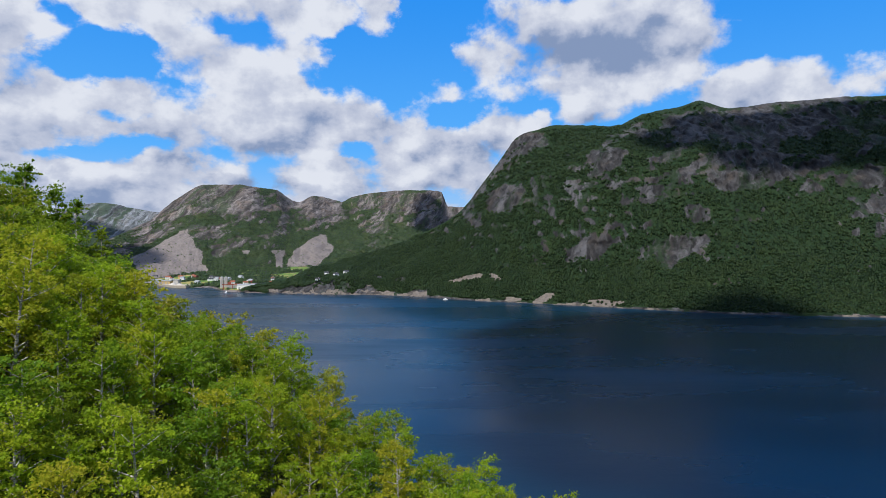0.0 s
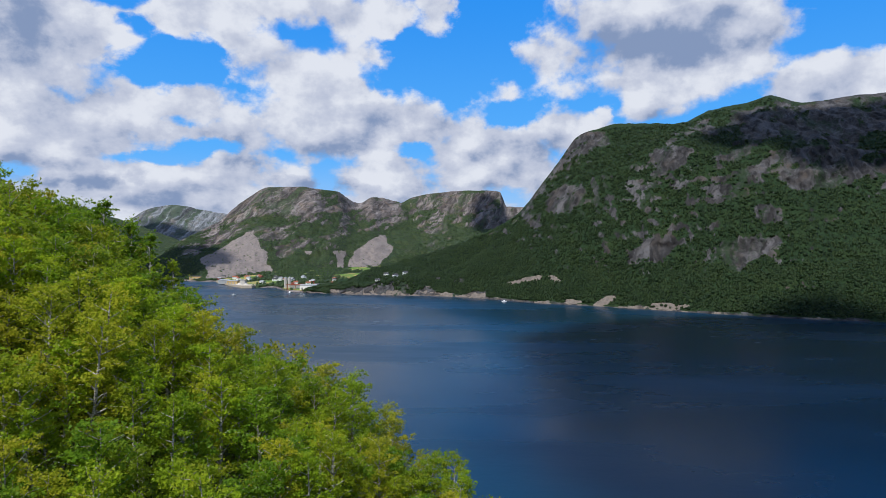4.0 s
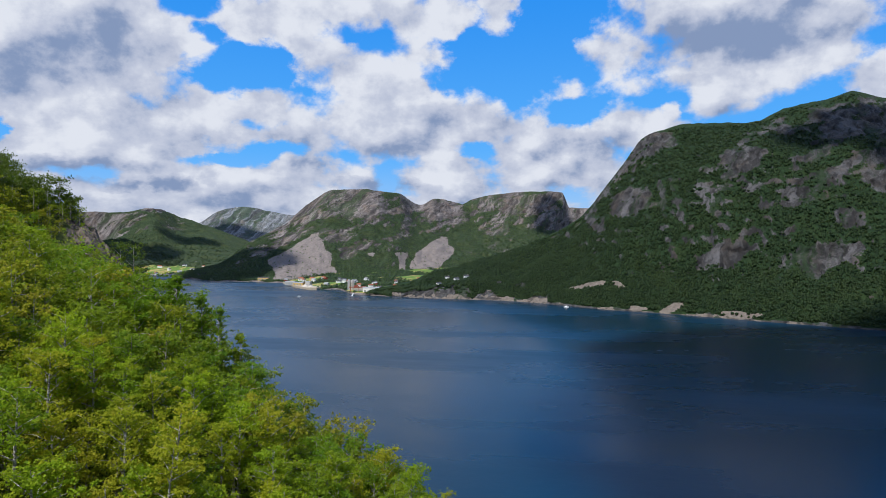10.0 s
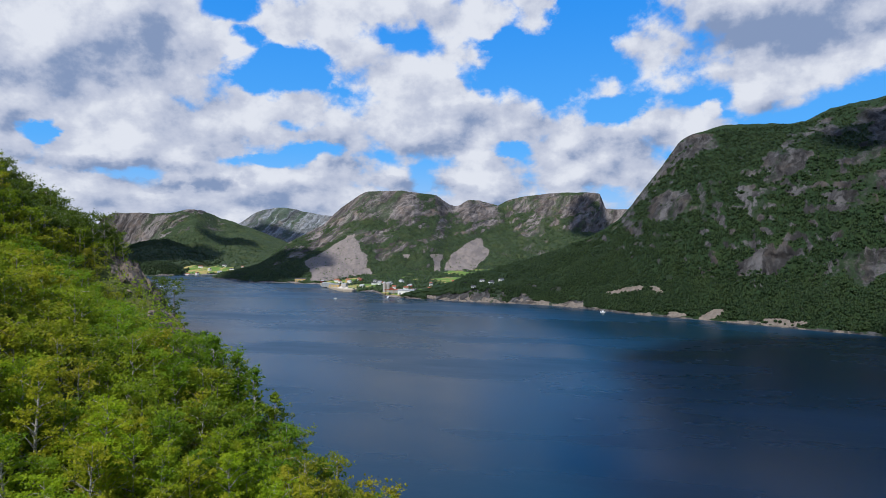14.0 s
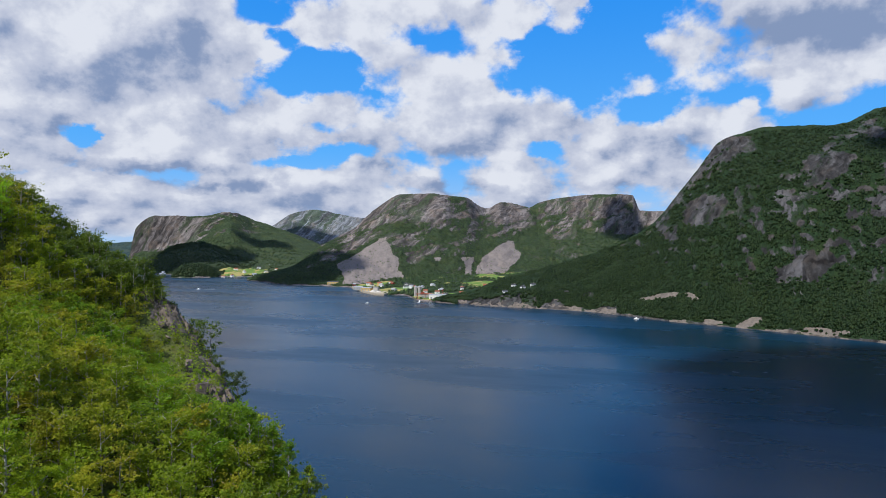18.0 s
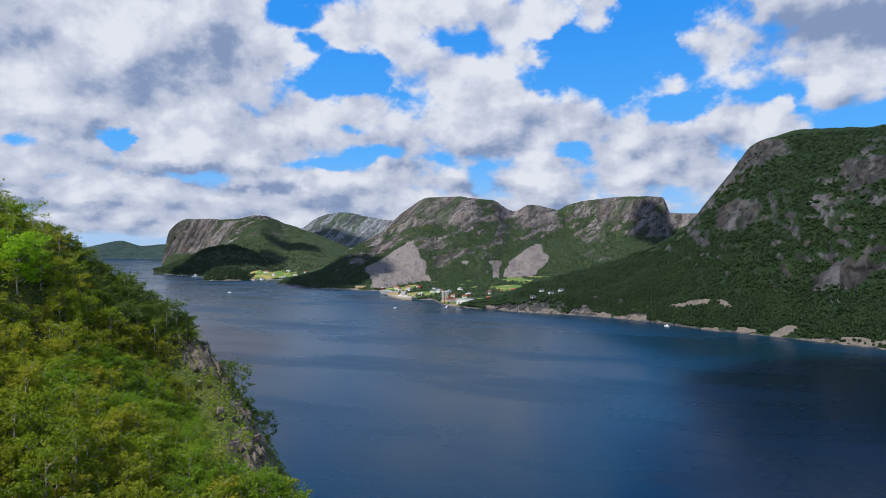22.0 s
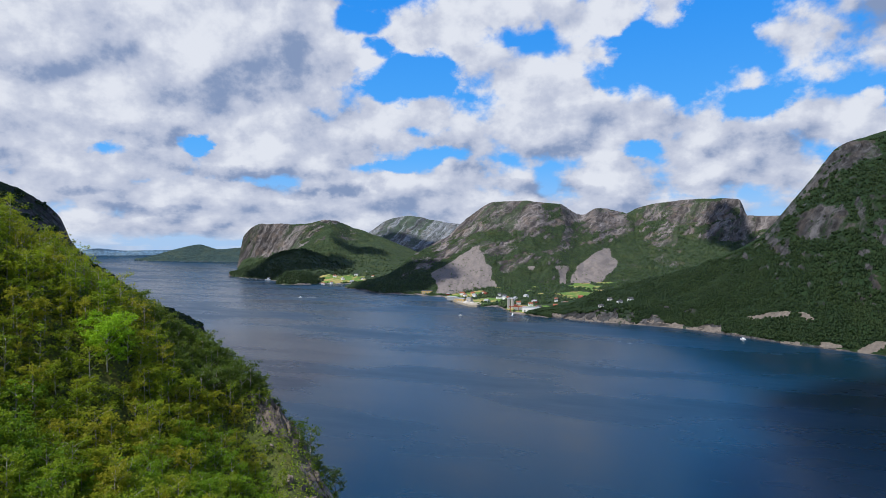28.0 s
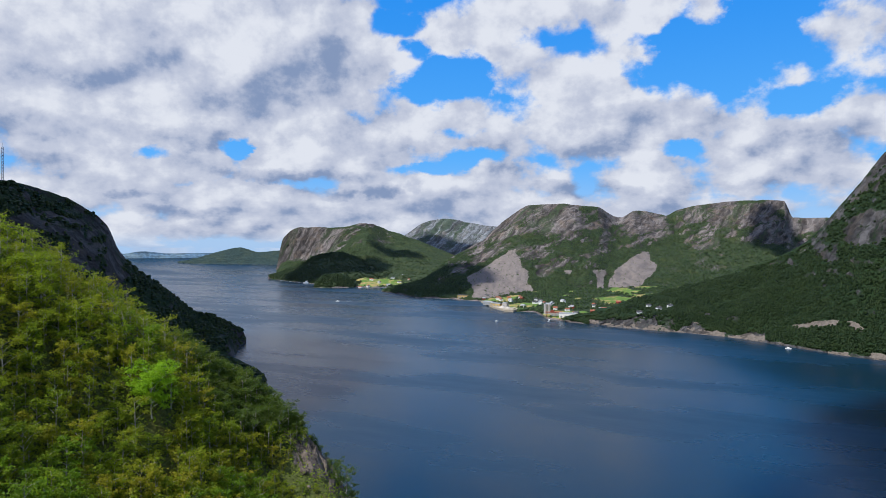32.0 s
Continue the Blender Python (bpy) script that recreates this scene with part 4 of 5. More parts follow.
class Grove:
    """Many trees joined into one wood."""

    def __init__(self):
        self.trunks, self.trunk_faces, self.leaves, self.leaf_faces, self.tones, self.tb, self.lb = [], [], [], [], [], 0, 0

    def plant(self, x, y, scale, thin=1):
        tv, tf, lv, lf = stock[rng.integers(5)]
        if thin > 1:
            lv = lv.reshape(-1, 3, 3)[::thin].reshape(-1, 3)
            lf = lf[: len(lv) // 3]
        a = rng.uniform(0, 6.28)
        turn = np.array([[math.cos(a), -math.sin(a), 0], [math.sin(a), math.cos(a), 0], [0, 0, 1]]) * scale
        foot = np.array([x, y, float(hill_height(np.array(x), np.array(y))) - 0.2])
        self.trunks.append(tv @ turn.T + foot)
        self.trunk_faces.append(tf + self.tb)
        self.leaves.append(lv @ turn.T + foot)
        self.leaf_faces.append(lf + self.lb)
        self.tones.append(np.full(len(lv), rng.uniform(0, 1)))
        self.tb, self.lb = self.tb + len(tv), self.lb + len(lv)

    def build(self, name, leaf, label, trunk_label):
        woods = new(name, mesh_from(name, np.concatenate(self.leaves), np.concatenate(self.leaf_faces), leaf, False, {"tone": np.concatenate(self.tones)}))
        tagged(woods, label, "woods", kind="stuff")
        part("trunks", mesh_from("trunks", np.concatenate(self.trunks), np.concatenate(self.trunk_faces), BARK), woods, trunk_label)


birches, fresh, shaded_trees = Grove(), Grove(), Grove()
for x, y in wood_spots:
    edge = float(brink(x, y))
    # Trees on the far brink take the leaf colour with shade painted in.
    if x < -80 and (y > 90 + max(0.0, -105 - x) * 0.3 + rng.uniform(-2, 2) if x < -94 else edge < 1):
        shaded_trees.plant(x, y, rng.uniform(0.7, 1.1))
        continue
    patch = float(fbm(np.array(x / 16), np.array(y / 16), 97, 3)) + rng.uniform(-0.08, 0.08)
    wood = fresh if patch > 0.15 or (edge < 14 and x > -80 and rng.uniform() < 0.4) else birches
    wood.plant(x, y, rng.uniform(0.6, 1.1) * growth(x, y), 2 if math.hypot(x, y) > 135 else 1)
for k in range(70):
    x = rng.uniform(-138, -92)
    shaded_trees.plant(x, float(np.interp(x, EDGE_X, EDGE_Y)) + rng.uniform(-3, 5), rng.uniform(0.6, 0.9))
birches.build("hillside_woods", LEAF_WOOD, "dense olive green birch woods covering the upper hillside", "pale thin trunks")
fresh.build("rowan_woods", LEAF_DEEP, "patches of fresh green rowan among the birches", "pale thin trunks")
shaded_trees.build("dark_oaks", LEAF_SHADED, "trees along the far brink, their green darkened for shade", "thin trunks along the far brink")

# Undergrowth.
count = 90000
px, py = rng.uniform(-175, 40, count), rng.uniform(15, 175, count)
keep = in_view_of_path(np.c_[px, py])
px, py = px[keep], py[keep]
pz = hill_height(px, py) + rng.uniform(0.0, 1.6, len(px)) ** 1.3
v, f = leaf_blades(np.c_[px, py, pz], 0.26, rng)
tagged(new("undergrowth", mesh_from("undergrowth", v, f, LEAF_DEEP, False)), "green shrubs and ferns between the birches", "undergrowth", kind="stuff")


# ---- woods on the mountains ----
def crown_stock(kind, rng):
    """One low crown: a ring-built lump with an uneven skin."""
    sides = 4 if kind else 5
    levels = ((0.1, 0.80), (0.62, 0.85)) if kind else ((0.0, 0.9), (0.55, 0.72))
    v = [(math.cos(6.283 * j / sides + l) * r * rng.uniform(0.75, 1.25), math.sin(6.283 * j / sides + l) * r * rng.uniform(0.75, 1.25), h + rng.uniform(-0.1, 0.1))
         for l, (h, r) in enumerate(levels) for j in range(sides)]
    v.append((rng.uniform(-0.2, 0.2), rng.uniform(-0.2, 0.2), 1.0))
    f = []
    for j in range(sides):
        a, b, c, d = j, (j + 1) % sides, sides + (j + 1) % sides, sides + j
        f += [(a, b, c), (a, c, d), (d, c, 2 * sides)]
    return np.array(v), np.array(f)


def far_woods(name, land, count, tall, label, lo=0.03, hi=0.97, thin=0.5, seed=5, leaf=None):
    rng = np.random.default_rng(seed)
    rows, cols = land.s.shape
    i, j = rng.integers(1, rows - 1, count * 3), rng.integers(1, cols - 1, count * 3)
    want = (land.s[i, j] > lo) & (land.s[i, j] < hi) & (land.rock[i, j] < thin + rng.uniform(-0.2, 0.12, len(i))) & (land.scree[i, j] < np.where(rng.uniform(0, 1, len(i)) < 0.05, 2.0, 0.4)) & (land.field[i, j] < 0.5) & (land.points[i, j, 2] > 1.5)
    i, j = i[want][:count], j[want][:count]
    fi, fj = rng.uniform(0, 1, (len(i), 1)), rng.uniform(0, 1, (len(i), 1))
    p = land.points
    foot = p[i, j] * (1 - fi) * (1 - fj) + p[i + 1, j] * fi * (1 - fj) + p[i, j + 1] * (1 - fi) * fj + p[i + 1, j + 1] * fi * fj
    stocks = [crown_stock(k % 2, rng) for k in range(6)]
    pick = rng.integers(0, 6, len(i))
    allv, allf, tones, base = [], [], [], 0
    for k, (sv, sf) in enumerate(stocks):
        at = foot[pick == k]
        h = tall * rng.uniform(0.35, 1.2, (len(at), 1, 1))
        a = rng.uniform(0, 6.28, len(at))
        c, s = np.cos(a)[:, None], np.sin(a)[:, None]
        w = np.array([0.40, 0.54])[k % 2] * rng.uniform(0.75, 1.4, (len(at), 1))
        x, y = (sv[:, 0] * c - sv[:, 1] * s) * w, (sv[:, 0] * s + sv[:, 1] * c) * w
        v = np.stack([x, y, np.broadcast_to(sv[:, 2] * 0.72, x.shape)], -1) * h + at[:, None] - np.array([0, 0, 0.08 * tall])
        allv.append(v.reshape(-1, 3))
        tones.append(np.repeat(rng.uniform(0, 1, len(at)), len(sv)))
        allf.append((sf[None] + (np.arange(len(at)) * len(sv))[:, None, None]).reshape(-1, 3) + base)
        base += v.shape[0] * v.shape[1]
    me = mesh_from(name, drawn_in(np.concatenate(allv)), np.concatenate(allf), leaf or WOODS, True, {"tone": np.concatenate(tones)})
    return tagged(new(name, me), label, "woods", kind="stuff")


# Scree mountain, cliff, headland and village take the sunlit copy of the leaves.
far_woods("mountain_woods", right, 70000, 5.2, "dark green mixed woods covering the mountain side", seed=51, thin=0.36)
far_woods("scree_mountain_woods", screes, 24000, 4.8, "woods in a sunlit light green, in strips up the rocky mountain", seed=52, thin=0.62, leaf=WOODS_LIT)
far_woods("cliff_woods", cliff, 7500, 7, "woods under the cliff in a sunlit light green", hi=0.9, seed=53, thin=0.6, leaf=WOODS_LIT)
far_woods("headland_woods", headland, 3500, 8, "woods up the headland in a sunlit light green", hi=0.6, seed=54, thin=0.25, leaf=WOODS_LIT)
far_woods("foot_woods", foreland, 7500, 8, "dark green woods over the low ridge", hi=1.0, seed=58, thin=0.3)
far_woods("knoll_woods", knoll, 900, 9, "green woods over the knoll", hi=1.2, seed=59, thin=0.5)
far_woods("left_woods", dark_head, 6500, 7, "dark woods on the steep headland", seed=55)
far_woods("nose_woods", nose, 1200, 7, "dark shore bushes on the rocky nose", seed=56)
far_woods("village_trees", delta, 5200, 8, "green trees among the village fields", seed=57, leaf=WOODS_LIT)


# ---- village, boats, mast ----
def ground_at(land, az, far):
    """Height of a land's surface at a heading and distance."""
    col = int(np.argmin(np.abs(land.az - az)))
    order = np.argsort(land.radius[:, col])
    return float(np.interp(far, land.radius[order, col], land.points[order, col, 2]))


def spot(az, far, z=0.0):
    return far * math.sin(radians(az)), far * math.cos(radians(az)), z


def solid(name, verts, faces, mat, parent, label=""):
    me = bpy.data.meshes.new(name)
    me.from_pydata(verts, [], faces)
    me.materials.append(mat)
    return part(name, me, parent, label)


def block(name, size, mat, parent, at=(0, 0, 0), label=""):
    """A box with chamfered upright edges, standing on at."""
    w, d, h = size
    c = 0.02 * min(w, d)
    ring = [(-w / 2 + c, -d / 2), (w / 2 - c, -d / 2), (w / 2, -d / 2 + c), (w / 2, d / 2 - c), (w / 2 - c, d / 2), (-w / 2 + c, d / 2), (-w / 2, d / 2 - c), (-w / 2, -d / 2 + c)]
    verts = [(x + at[0], y + at[1], at[2] + z) for z in (0, h) for x, y in ring]
    faces = [tuple(range(8, 16)), tuple(reversed(range(8)))] + [(k, (k + 1) % 8, 8 + (k + 1) % 8, 8 + k) for k in range(8)]
    return solid(name, verts, faces, mat, parent, label)


def gable(name, w, d, h, base, mat, parent, eave=0.4):
    """A pitched roof with thickness, its ridge along x."""
    t = 0.25
    w, d = w + 2 * eave, d + 2 * eave
    prof = [(-d / 2, 0), (0, h), (d / 2, 0), (d / 2, t), (0, h + t), (-d / 2, t)]
    verts = [(x, y, base + z) for x in (-w / 2, w / 2) for y, z in prof]
    faces = [(0, 1, 2, 3, 4, 5)[::-1], (6, 7, 8, 9, 10, 11)] + [(k, (k + 1) % 6, 6 + (k + 1) % 6, 6 + k) for k in range(6)]
    solid(name, verts, faces, mat, parent)


WALLS = [plain_paint("white_boards", (0.80, 0.79, 0.75)), plain_paint("red_boards", (0.30, 0.05, 0.035)), plain_paint("ochre_boards", (0.52, 0.36, 0.14)), plain_paint("grey_boards", (0.36, 0.36, 0.34))]
ROOFS = [plain_paint("dark_tiles", (0.06, 0.06, 0.065), 0.8), plain_paint("red_tiles", (0.26, 0.09, 0.05), 0.8), plain_paint("grey_sheet", (0.30, 0.31, 0.32), 0.5)]
CONCRETE = plain_paint("concrete", (0.46, 0.43, 0.39), 0.85, 0.2)
GLASS = plain_paint("dark_glass", (0.02, 0.025, 0.03), 0.08, 0.0)
RUST = plain_paint("red_steel", (0.28, 0.07, 0.04), 0.6, 0.2)
STEEL = plain_paint("grey_steel", (0.32, 0.33, 0.34), 0.45, 0.1, 0.6)
HULL = plain_paint("white_hull", (0.82, 0.82, 0.80), 0.3, 0.05)

WALL_WORDS = ("white", "dark red", "ochre", "grey")
ROOF_WORDS = ("dark tiled", "red tiled", "grey sheet")


def house(az, far, z, w, d, h, wall, roof, turn, kind="house"):
    thing = new(kind)
    block("wall", (w, d, h + 1.5), WALLS[wall], thing, (0, 0, -1.5))
    gable("roof", w, d, d * 0.36, h, ROOFS[roof], thing)
    block("chimney", (0.7, 0.7, d * 0.36 + 0.9), CONCRETE, thing, (w * 0.18, 0.3, h))
    for k in range(3):
        block("window", (1.3, 0.12, 1.4), GLASS, thing, (-w * 0.3 + k * w * 0.3, -d / 2 - 0.03, h * 0.5))
    thing.matrix_world = pose(*spot(az, far, z), rz=turn)
    return tagged(thing, f"{WALL_WORDS[wall]} wooden house with a {ROOF_WORDS[roof]} roof in the village", "house", "village houses")


rng = np.random.default_rng(5)
for k in range(46):
    az = rng.uniform(-27.5, -12.0)
    shore = float(np.interp(az, [-27.5, -25, -23.2, -22, -20.4, -18.9, -15.8, -12], [1990, 1890, 1760, 1640, 1620, 1540, 1440, 1480]))
    far = shore + rng.uniform(10, 260) ** 1.0
    house(az, far, ground_at(delta, az, far), rng.uniform(9, 14), rng.uniform(7.5, 9.5), rng.uniform(4.2, 6.2), rng.choice(4, p=[0.6, 0.15, 0.1, 0.15]), rng.integers(3), rng.uniform(-50, 50))
for az, far in ((-9.6, 1345), (-8.7, 1360), (-11.2, 1360), (-10.4, 1400)):
    house(az, far, ground_at(right, az, far) + 1, 10, 7.5, 4.5, 0, 0, rng.uniform(-40, 40))
for az, far in ((-36.6, 2600), (-35.9, 2560), (-35.2, 2575), (-33.4, 2600), (-34.2, 2680), (-32.4, 2700), (-31.5, 2760), (-33.0, 2850), (-30.9, 2900), (-32.0, 2920), (-34.9, 2760)):
    house(az, far, ground_at(foreland, az, far) + 1, 16, 9, 5.5, rng.choice(4, p=[0.7, 0.1, 0.1, 0.1]), rng.integers(3), rng.uniform(-40, 40), "farmhouse")


def shed(az, far, w, d, h, wall_mat, roof, turn, label, z=None):
    thing = new("warehouse")
    block("wall", (w, d, h + 2), wall_mat, thing, (0, 0, -2))
    gable("roof", w, d, d * 0.12, h, ROOFS[roof], thing, 0.6)
    for k in range(max(2, int(w / 9))):
        block("gate", (4.0, 0.2, 4.2), STEEL, thing, (-w / 2 + 5 + k * 9, -d / 2 - 0.05, 0), "grey sheet gate")
    thing.matrix_world = pose(*spot(az, far, 4.5 if z is None else z), rz=turn)
    return tagged(thing, label, "warehouse")


shed(-17.3, 1432, 36, 15, 9, WALLS[0], 2, 14, "long white warehouse with a grey roof on the quay")
shed(-18.3, 1462, 26, 14, 8, CONCRETE, 1, 18, "concrete store with a rusty red roof beside the silos")
shed(-23.6, 1690, 30, 14, 7, WALLS[2], 2, -12, "ochre gravel plant hall on the quay")
shed(-22.8, 1668, 14, 10, 10, CONCRETE, 2, -10, "tall concrete sorting house of the gravel plant")
shed(-24.3, 1740, 30, 16, 7, WALLS[3], 2, -15, "low grey shed of the gravel plant")
shed(-26.6, 1962, 34, 14, 8, WALLS[2], 0, 5, "low ochre boathouse on the shore")


def ring_solid(name, levels, sides, mat, parent, at=(0, 0, 0), label=""):
    """A lathe-turned part from (height, radius) levels."""
    verts = [(at[0] + r * math.cos(6.2832 * j / sides), at[1] + r * math.sin(6.2832 * j / sides), at[2] + z) for z, r in levels for j in range(sides)]
    faces = [(l * sides + j, l * sides + (j + 1) % sides, (l + 1) * sides + (j + 1) % sides, (l + 1) * sides + j) for l in range(len(levels) - 1) for j in range(sides)]
    faces += [tuple(range(sides))[::-1], tuple(range((len(levels) - 1) * sides, len(levels) * sides))]
    return solid(name, verts, faces, mat, parent, label)


for k, az in enumerate((-19.25, -18.92)):
    silo = new("silo")
    ring_solid("barrel", [(-2, 3.6), (22, 3.6), (22.3, 3.8), (23.2, 3.8), (23.6, 3.3)], 20, CONCRETE, silo)
    ring_solid("cap", [(23.5, 3.2), (25.2, 1.0), (26.0, 0.8)], 20, STEEL, silo)
    block("ladder", (0.6, 0.2, 23), STEEL, silo, (0, -3.75, 0))
    silo.matrix_world = pose(*spot(az, 1496, 4))
    tagged(silo, "tall grey concrete silo with a steel cap on the quay", "silo", "twin silos")

crane = new("loading_gantry")
for x in (-9, 9):
    for y in (-3, 3):
        block("leg", (0.9, 0.9, 11), RUST, crane, (x, y, 0))
block("deck", (24, 7, 1.4), RUST, crane, (0, 0, 11))
block("hopper", (7, 6, 4), RUST, crane, (3, 0, 12.4))
crane.matrix_world = pose(*spot(-18.75, 1440, 3), rz=16)
tagged(crane, "rust-red steel loading gantry at the quay edge", "gantry")

SAND = plain_paint("sandy_gravel", (0.40, 0.34, 0.26), 0.95, 0.22)
yard = new("quay_yard")
outline = [spot(a, r) for a, r in ((-25.0, 1850), (-24.6, 1780), (-23.9, 1668), (-22.9, 1585), (-22.1, 1578), (-21.6, 1600), (-22.0, 1660), (-23.2, 1745), (-24.2, 1860))]
low = [(x, y, -3.0) for x, y, _ in outline]
top = [(x, y, 4.9) for x, y, _ in outline]
count = len(outline)
solid("paving", low + top, [tuple(range(count, 2 * count))] + [(k, (k + 1) % count, count + (k + 1) % count, count + k) for k in range(count)], SAND, yard)
tagged(yard, "pale gravel and concrete yard on the shore", "yard", kind="structure")
GRAVEL = plain_paint("pale_gravel", (0.50, 0.46, 0.40), 0.95, 0.2)
for az, far, size in ((-23.1, 1640, 9), (-23.5, 1700, 11), (-22.6, 1625, 7)):
    heap = new("gravel_heap")
    ring_solid("heap", [(0, size), (size * 0.2, size * 0.78), (size * 0.42, size * 0.42), (size * 0.56, size * 0.08)], 14, GRAVEL, heap)
    heap.matrix_world = pose(*spot(az, far, 4.9))
    tagged(heap, "pale heap of gravel on the yard", "gravel heap", "gravel heaps")


def boat(az, far, long, turn, label):
    thing = new("boat")
    w, h = long * 0.32, long * 0.16
    side = [(-0.5, 0.8), (-0.2, 1.0), (0.15, 0.95), (0.38, 0.6), (0.5, 0.05)]
    ring = [(x * long, y * w / 2) for x, y in side] + [(x * long, -y * w / 2) for x, y in reversed(side)]
    k = len(ring)
    verts = [(x * 0.92, y * 0.7, -0.3) for x, y in ring] + [(x, y, h) for x, y in ring]
    solid("hull", verts, [tuple(range(k, 2 * k)), tuple(range(k))[::-1]] + [(j, (j + 1) % k, k + (j + 1) % k, k + j) for j in range(k)], HULL, thing)
    block("cabin", (long * 0.34, w * 0.7, h * 1.2), HULL, thing, (-0.02 * long, 0, h))
    block("windscreen", (long * 0.06, w * 0.62, h * 0.7), GLASS, thing, (long * 0.155, 0, h * 1.3), "dark glass windscreen")
    thing.matrix_world = pose(*spot(az, far, 0), rz=turn)
    return tagged(thing, label, "boat", "boats on the fjord")


boat(0.2, 1130, 9, 170, "small white motor boat lying off the wooded shore")
boat(-23.6, 1375, 8, 30, "small white motor boat out on the fjord")
boat(-37.9, 1900, 11, 200, "white motor boat crossing the fjord")
boat(-40.6, 2900, 34, 10, "large white ferry boat near the headland")
boat(-18.9, 1405, 9, 100, "small white motor boat by the quay")
FOAM = plain_paint("foam", (0.75, 0.78, 0.80), 0.7, 0.2)
for az, far, turn, length in ((-37.9, 1900, 200, 46), (-18.9, 1405, 100, 20)):
    wake = new("wake")
    solid("foam", [(-length, -3.0, 0.06), (-length * 0.5, -1.6, 0.08), (-4, -0.6, 0.12), (-4, 0.6, 0.12), (-length * 0.5, 1.6, 0.08), (-length, 3.0, 0.06)], [(0, 1, 2, 3, 4, 5)[::-1]], FOAM, wake)
    wake.matrix_world = pose(*spot(az, far, 0.02), rz=turn)
    tagged(wake, "thin white foam wake behind a motor boat", "wake", kind="stuff")

for k in range(6):
    pen = new("fish_pen")
    sides = 20
    verts, faces = tube([(14 * math.cos(6.2832 * j / sides), 14 * math.sin(6.2832 * j / sides), 0.4) for j in range(sides + 1)], [0.9] * (sides + 1), 5)
    part("float_ring", mesh_from("float_ring", verts, faces, STEEL), pen)
    net_v, net_f = tube([(14 * math.cos(6.2832 * j / sides), 14 * math.sin(6.2832 * j / sides), 1.7) for j in range(sides + 1)], [0.15] * (sides + 1), 4)
    part("rail", mesh_from("rail", net_v, net_f, STEEL), pen)
    pen.matrix_world = pose(*spot(-42.6 + 0.38 * k, 3170 - 45 * k, 0))
    tagged(pen, "round grey floating fish pen near the headland", "fish pen", "fish pens")

mast = new("radio_mast")
foot_z = ground_at(dark_head, -63.25, 890)
tri = [(1.2 * math.cos(a), 1.2 * math.sin(a)) for a in (0.3, 2.4, 4.5)]
for x, y in tri:
    v, f = tube([(x, y, -3), (x, y, 44)], [0.22, 0.18], 5)
    part("leg", mesh_from("leg", v, f, STEEL), mast)
for k in range(12):
    for j in range(3):
        (x0, y0), (x1, y1) = tri[j], tri[(j + 1) % 3]
        v, f = tube([(x0, y0, k * 3.6), (x1, y1, k * 3.6 + 3.6)], [0.11, 0.11], 4)
        part("brace", mesh_from("brace", v, f, STEEL), mast)
v, f = tube([(0, 0, 43), (0, 0, 49)], [0.15, 0.06], 5)
part("antenna", mesh_from("antenna", v, f, STEEL), mast)
mast.matrix_world = pose(*spot(-63.25, 890, foot_z))
tagged(mast, "thin grey lattice radio mast on the dark headland", "mast")

# ---- rock outcrop on the brink of the hillside ----
m, n = material("outcrop_rock")
at = n.add("ShaderNodeNewGeometry", out=0)
streak = n.noise(n.vec("MULTIPLY", at, (1.0, 1.0, 0.5)), 0.55, 8, 0.68)
lichen = n.noise(at, 1.7, 6, 0.7)
tone = n.mix(n.step(streak, 0.3, 0.7), (0.038, 0.030, 0.025), (0.165, 0.135, 0.112))
tone = n.mix(n.step(lichen, 0.55, 0.72, 0.0, 0.7), tone, (0.10, 0.10, 0.07))
OUTCROP = finish(m, n, tone, 0.9, n.math("ADD", streak, lichen), 0.8, 0.25, specular=0.2)


def boulder_mesh(seed, size):
    """An angular block: a rough box whose corners and faces are knocked about, cut into facets."""
    rng = np.random.default_rng(seed)
    bm = bmesh.new()
    for _ in range(11):
        p = Vector(rng.normal(0, 1.3, 3))
        p = Vector([max(-0.75, min(0.75, c)) for c in p])
        bm.verts.new(p * size)
    bmesh.ops.convex_hull(bm, input=bm.verts)
    loose = [v for v in bm.verts if not v.link_faces]
    bmesh.ops.delete(bm, geom=loose, context="VERTS")
    bmesh.ops.bevel(bm, geom=list(bm.edges), offset=0.025 * size, segments=1, affect="EDGES")
    me = bpy.data.meshes.new("boulder")
    bm.to_mesh(me)
    bm.free()
    me.materials.append(OUTCROP)
    return me


rng = np.random.default_rng(9)
shapes = [boulder_mesh(k, 1.0) for k in range(9)]
outcrop = new("rock_outcrop")
ux = np.linspace(-97, -50, 290)
vy = np.linspace(-8.0, 13.0, 120)
gx2, gv = np.meshgrid(ux, vy)
gy2 = np.interp(gx2, EDGE_X, EDGE_Y) + gv + fbm(gx2 / 7, gv / 9, 91, 4) * 3.0
swell_up = np.clip(0.55 + 2.4 * fbm(gx2 / 11, 0 * gx2 + 3.3, 92, 3), 0.0, 1.2)
shelf = smooth(gv + fbm(gx2 / 4, gv / 5, 93, 4) * 3.5, -4.5, -3.0) * 1.6 + smooth(gv + fbm(gx2 / 3, gv / 4, 94, 4) * 3.0, 0.5, 1.6) * 1.5 + smooth(gv + fbm(gx2 / 3, gv / 4, 98, 4) * 3.0, 5.0, 6.2) * 1.3
joint = ridged(gx2 / 3.1 + gv * 0.25, gv / 2.2, 95, 5) * 1.7 + fbm(gx2 / 1.1, gv / 0.9, 96, 4) * 0.8
hard = np.floor(joint * 3.2) / 3.2
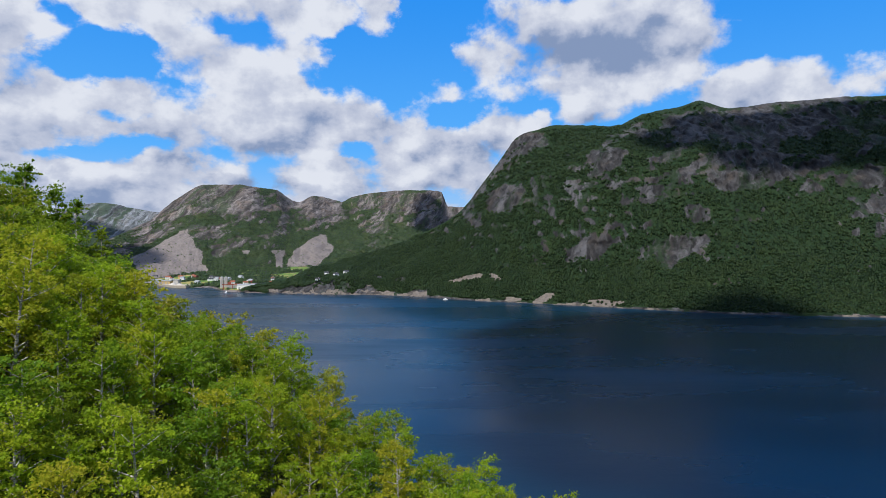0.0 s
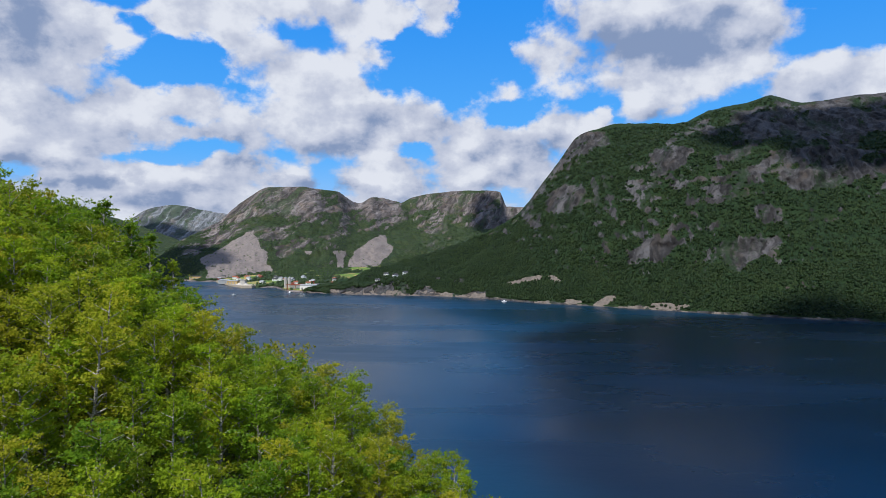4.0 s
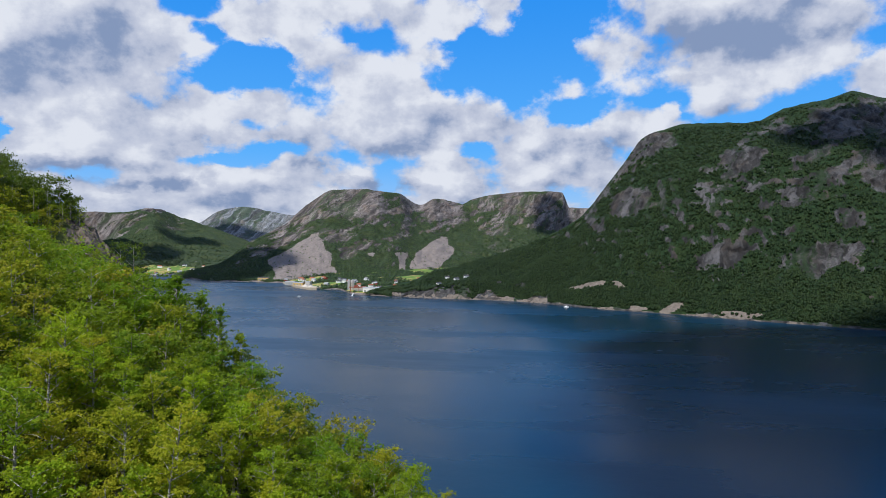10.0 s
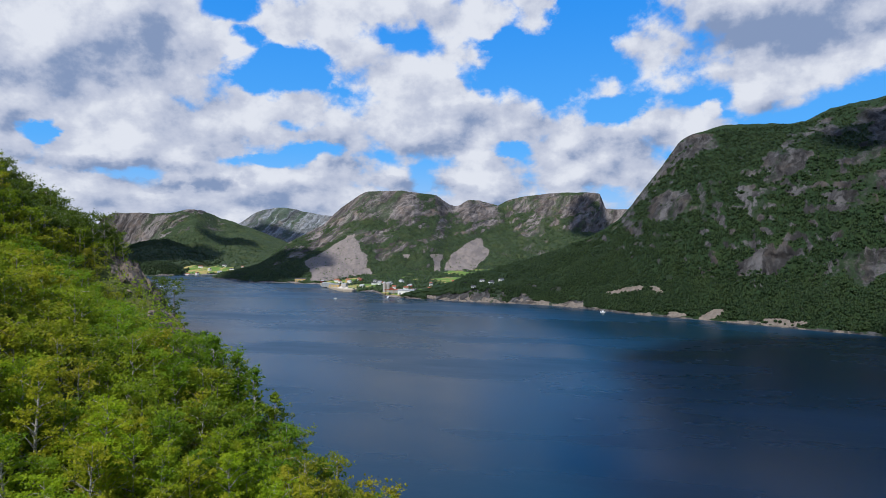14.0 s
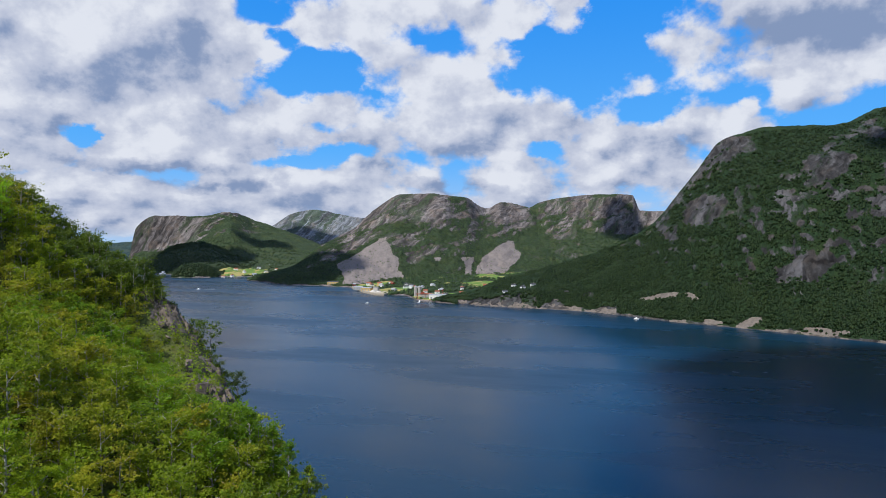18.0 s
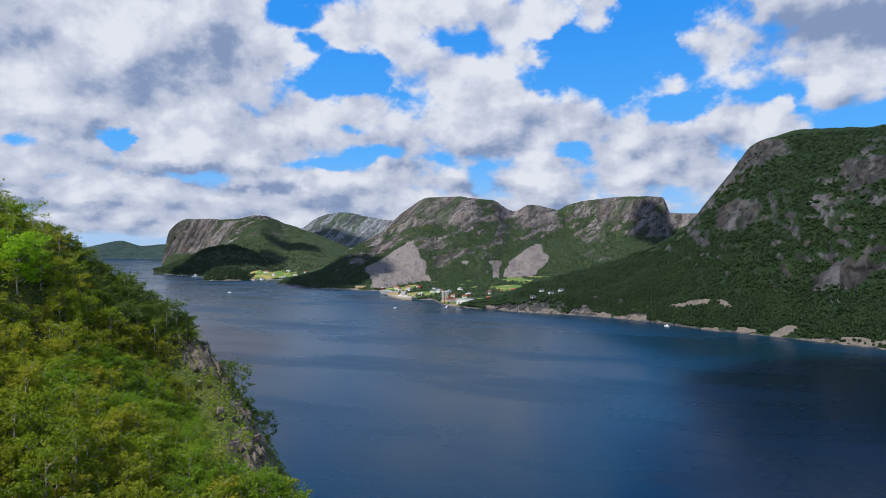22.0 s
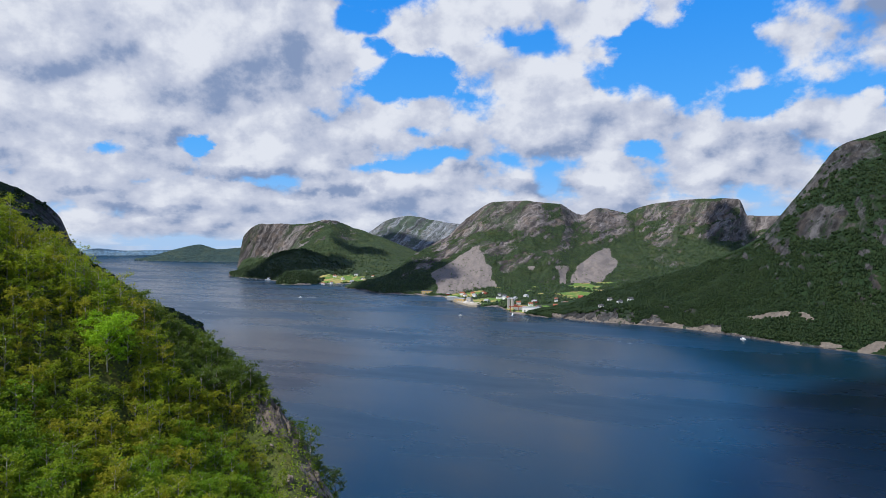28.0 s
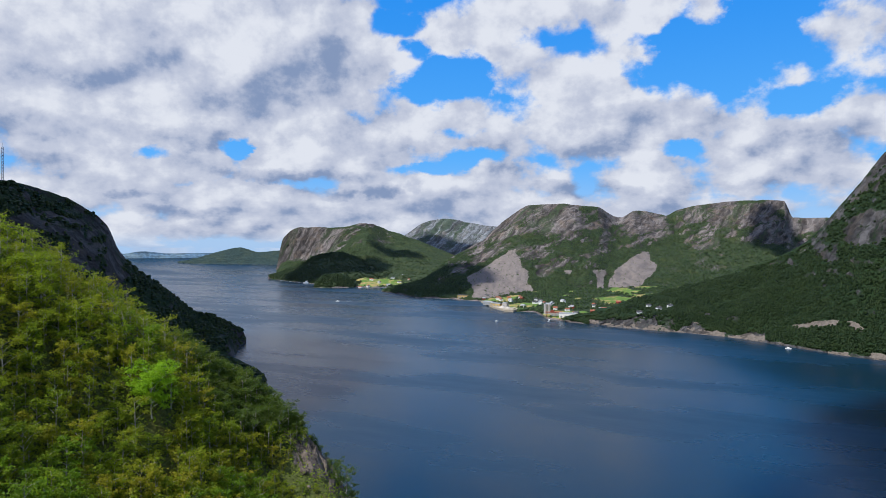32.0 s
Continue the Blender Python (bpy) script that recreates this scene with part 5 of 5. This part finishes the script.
lift = (shelf * swell_up + (0.45 * joint + 0.55 * hard) * (0.3 + 0.7 * np.minimum(swell_up, 1))) * smooth(gv, -8.0, -5.5) * (1 - smooth(gv, 9.0, 13.0))
gz2 = hill_height(gx2, gy2) - 0.9 + lift + 0.5 * swell_up
part("rock_face", mesh_from("rock_face", np.stack([gx2, gy2, gz2], -1).reshape(-1, 3), grid_faces(*gx2.shape), OUTCROP, False), outcrop, "jagged grey-brown rock ledges")
for k in range(70):
    x = rng.uniform(-98, -52)
    y = float(np.interp(x, EDGE_X, EDGE_Y)) + rng.uniform(-6.0, 9.5)
    p = np.array([x, y, float(hill_height(np.array(x), np.array(y))) + rng.uniform(-0.6, 0.5)])
    ob = part("boulder", shapes[k % 9], outcrop)
    size = rng.uniform(0.5, 1.5)
    ob.matrix_basis = Matrix.LocRotScale(p, Euler(rng.uniform(0, 6.28, 3)), (size * 1.3, size * 0.8, size * rng.uniform(0.6, 1.1)))
tagged(outcrop, "broken grey-brown rock outcrop on the brink of the hillside", "rock outcrop")

# ---- clouds high overhead, whose shadows lie on the fjord and the slopes ----
m, n = material("cloud_vapour")
at = n.add("ShaderNodeNewGeometry", out=0)
puff = n.noise(at, 0.02, 6, 0.6)
VAPOUR = finish(m, n, n.mix(puff, (0.78, 0.79, 0.81), (0.90, 0.90, 0.90)), 1.0, puff, 0.6, 8.0, specular=0.0)


def cumulus(x, y, z, half_x, half_y, seed, deep=70.0, up=4500.0):
    """A flat-bottomed heap of cloud that stands between the sun and the place (x, y, z)."""
    lat, lon = np.linspace(-math.pi / 2, math.pi / 2, 26), np.linspace(0, 2 * math.pi, 73)
    lon, lat = np.meshgrid(lon, lat)
    ux, uy, uz = np.cos(lat) * np.cos(lon), np.cos(lat) * np.sin(lon), np.sin(lat)
    lumps = 1 + 0.55 * fbm(ux * 2.2 + uz, uy * 2.2 + 1.3 * uz, seed, 5)
    uz = np.where(uz < 0, uz * 0.35, uz)
    verts = np.stack([ux * half_x * lumps, uy * half_y * lumps, uz * deep * lumps], -1).reshape(-1, 3)
    thing = new("cloud", mesh_from("cloud", verts, grid_faces(*lat.shape), VAPOUR))
    thing.location = Vector((x, y, z)) + sun_way * ((up - z) / sun_way.z)
    return tagged(thing, "white flat-bottomed cumulus cloud high above the fjord", "cloud", "clouds overhead", kind="stuff")


SHADED = [
    (315, 580, 0, 320, 330), (330, 250, 0, 240, 190), (110, 400, 0, 140, 170), (800, 430, 0, 380, 330), (820, 1330, 270, 390, 240), (1180, 1080, 270, 300, 240),
    (-1066, 1924, 50, 190, 240), (-1940, 2482, 60, 240, 300), (-1870, 2880, 200, 140, 90), (-25, 3200, 150, 110, 260), (-830, 420, 120, 380, 350), (-2041, 4007, 150, 300, 110),
]
for k, (x, y, z, half_x, half_y) in enumerate(SHADED):
    cumulus(x, y, z, half_x, half_y, 200 + 7 * k)
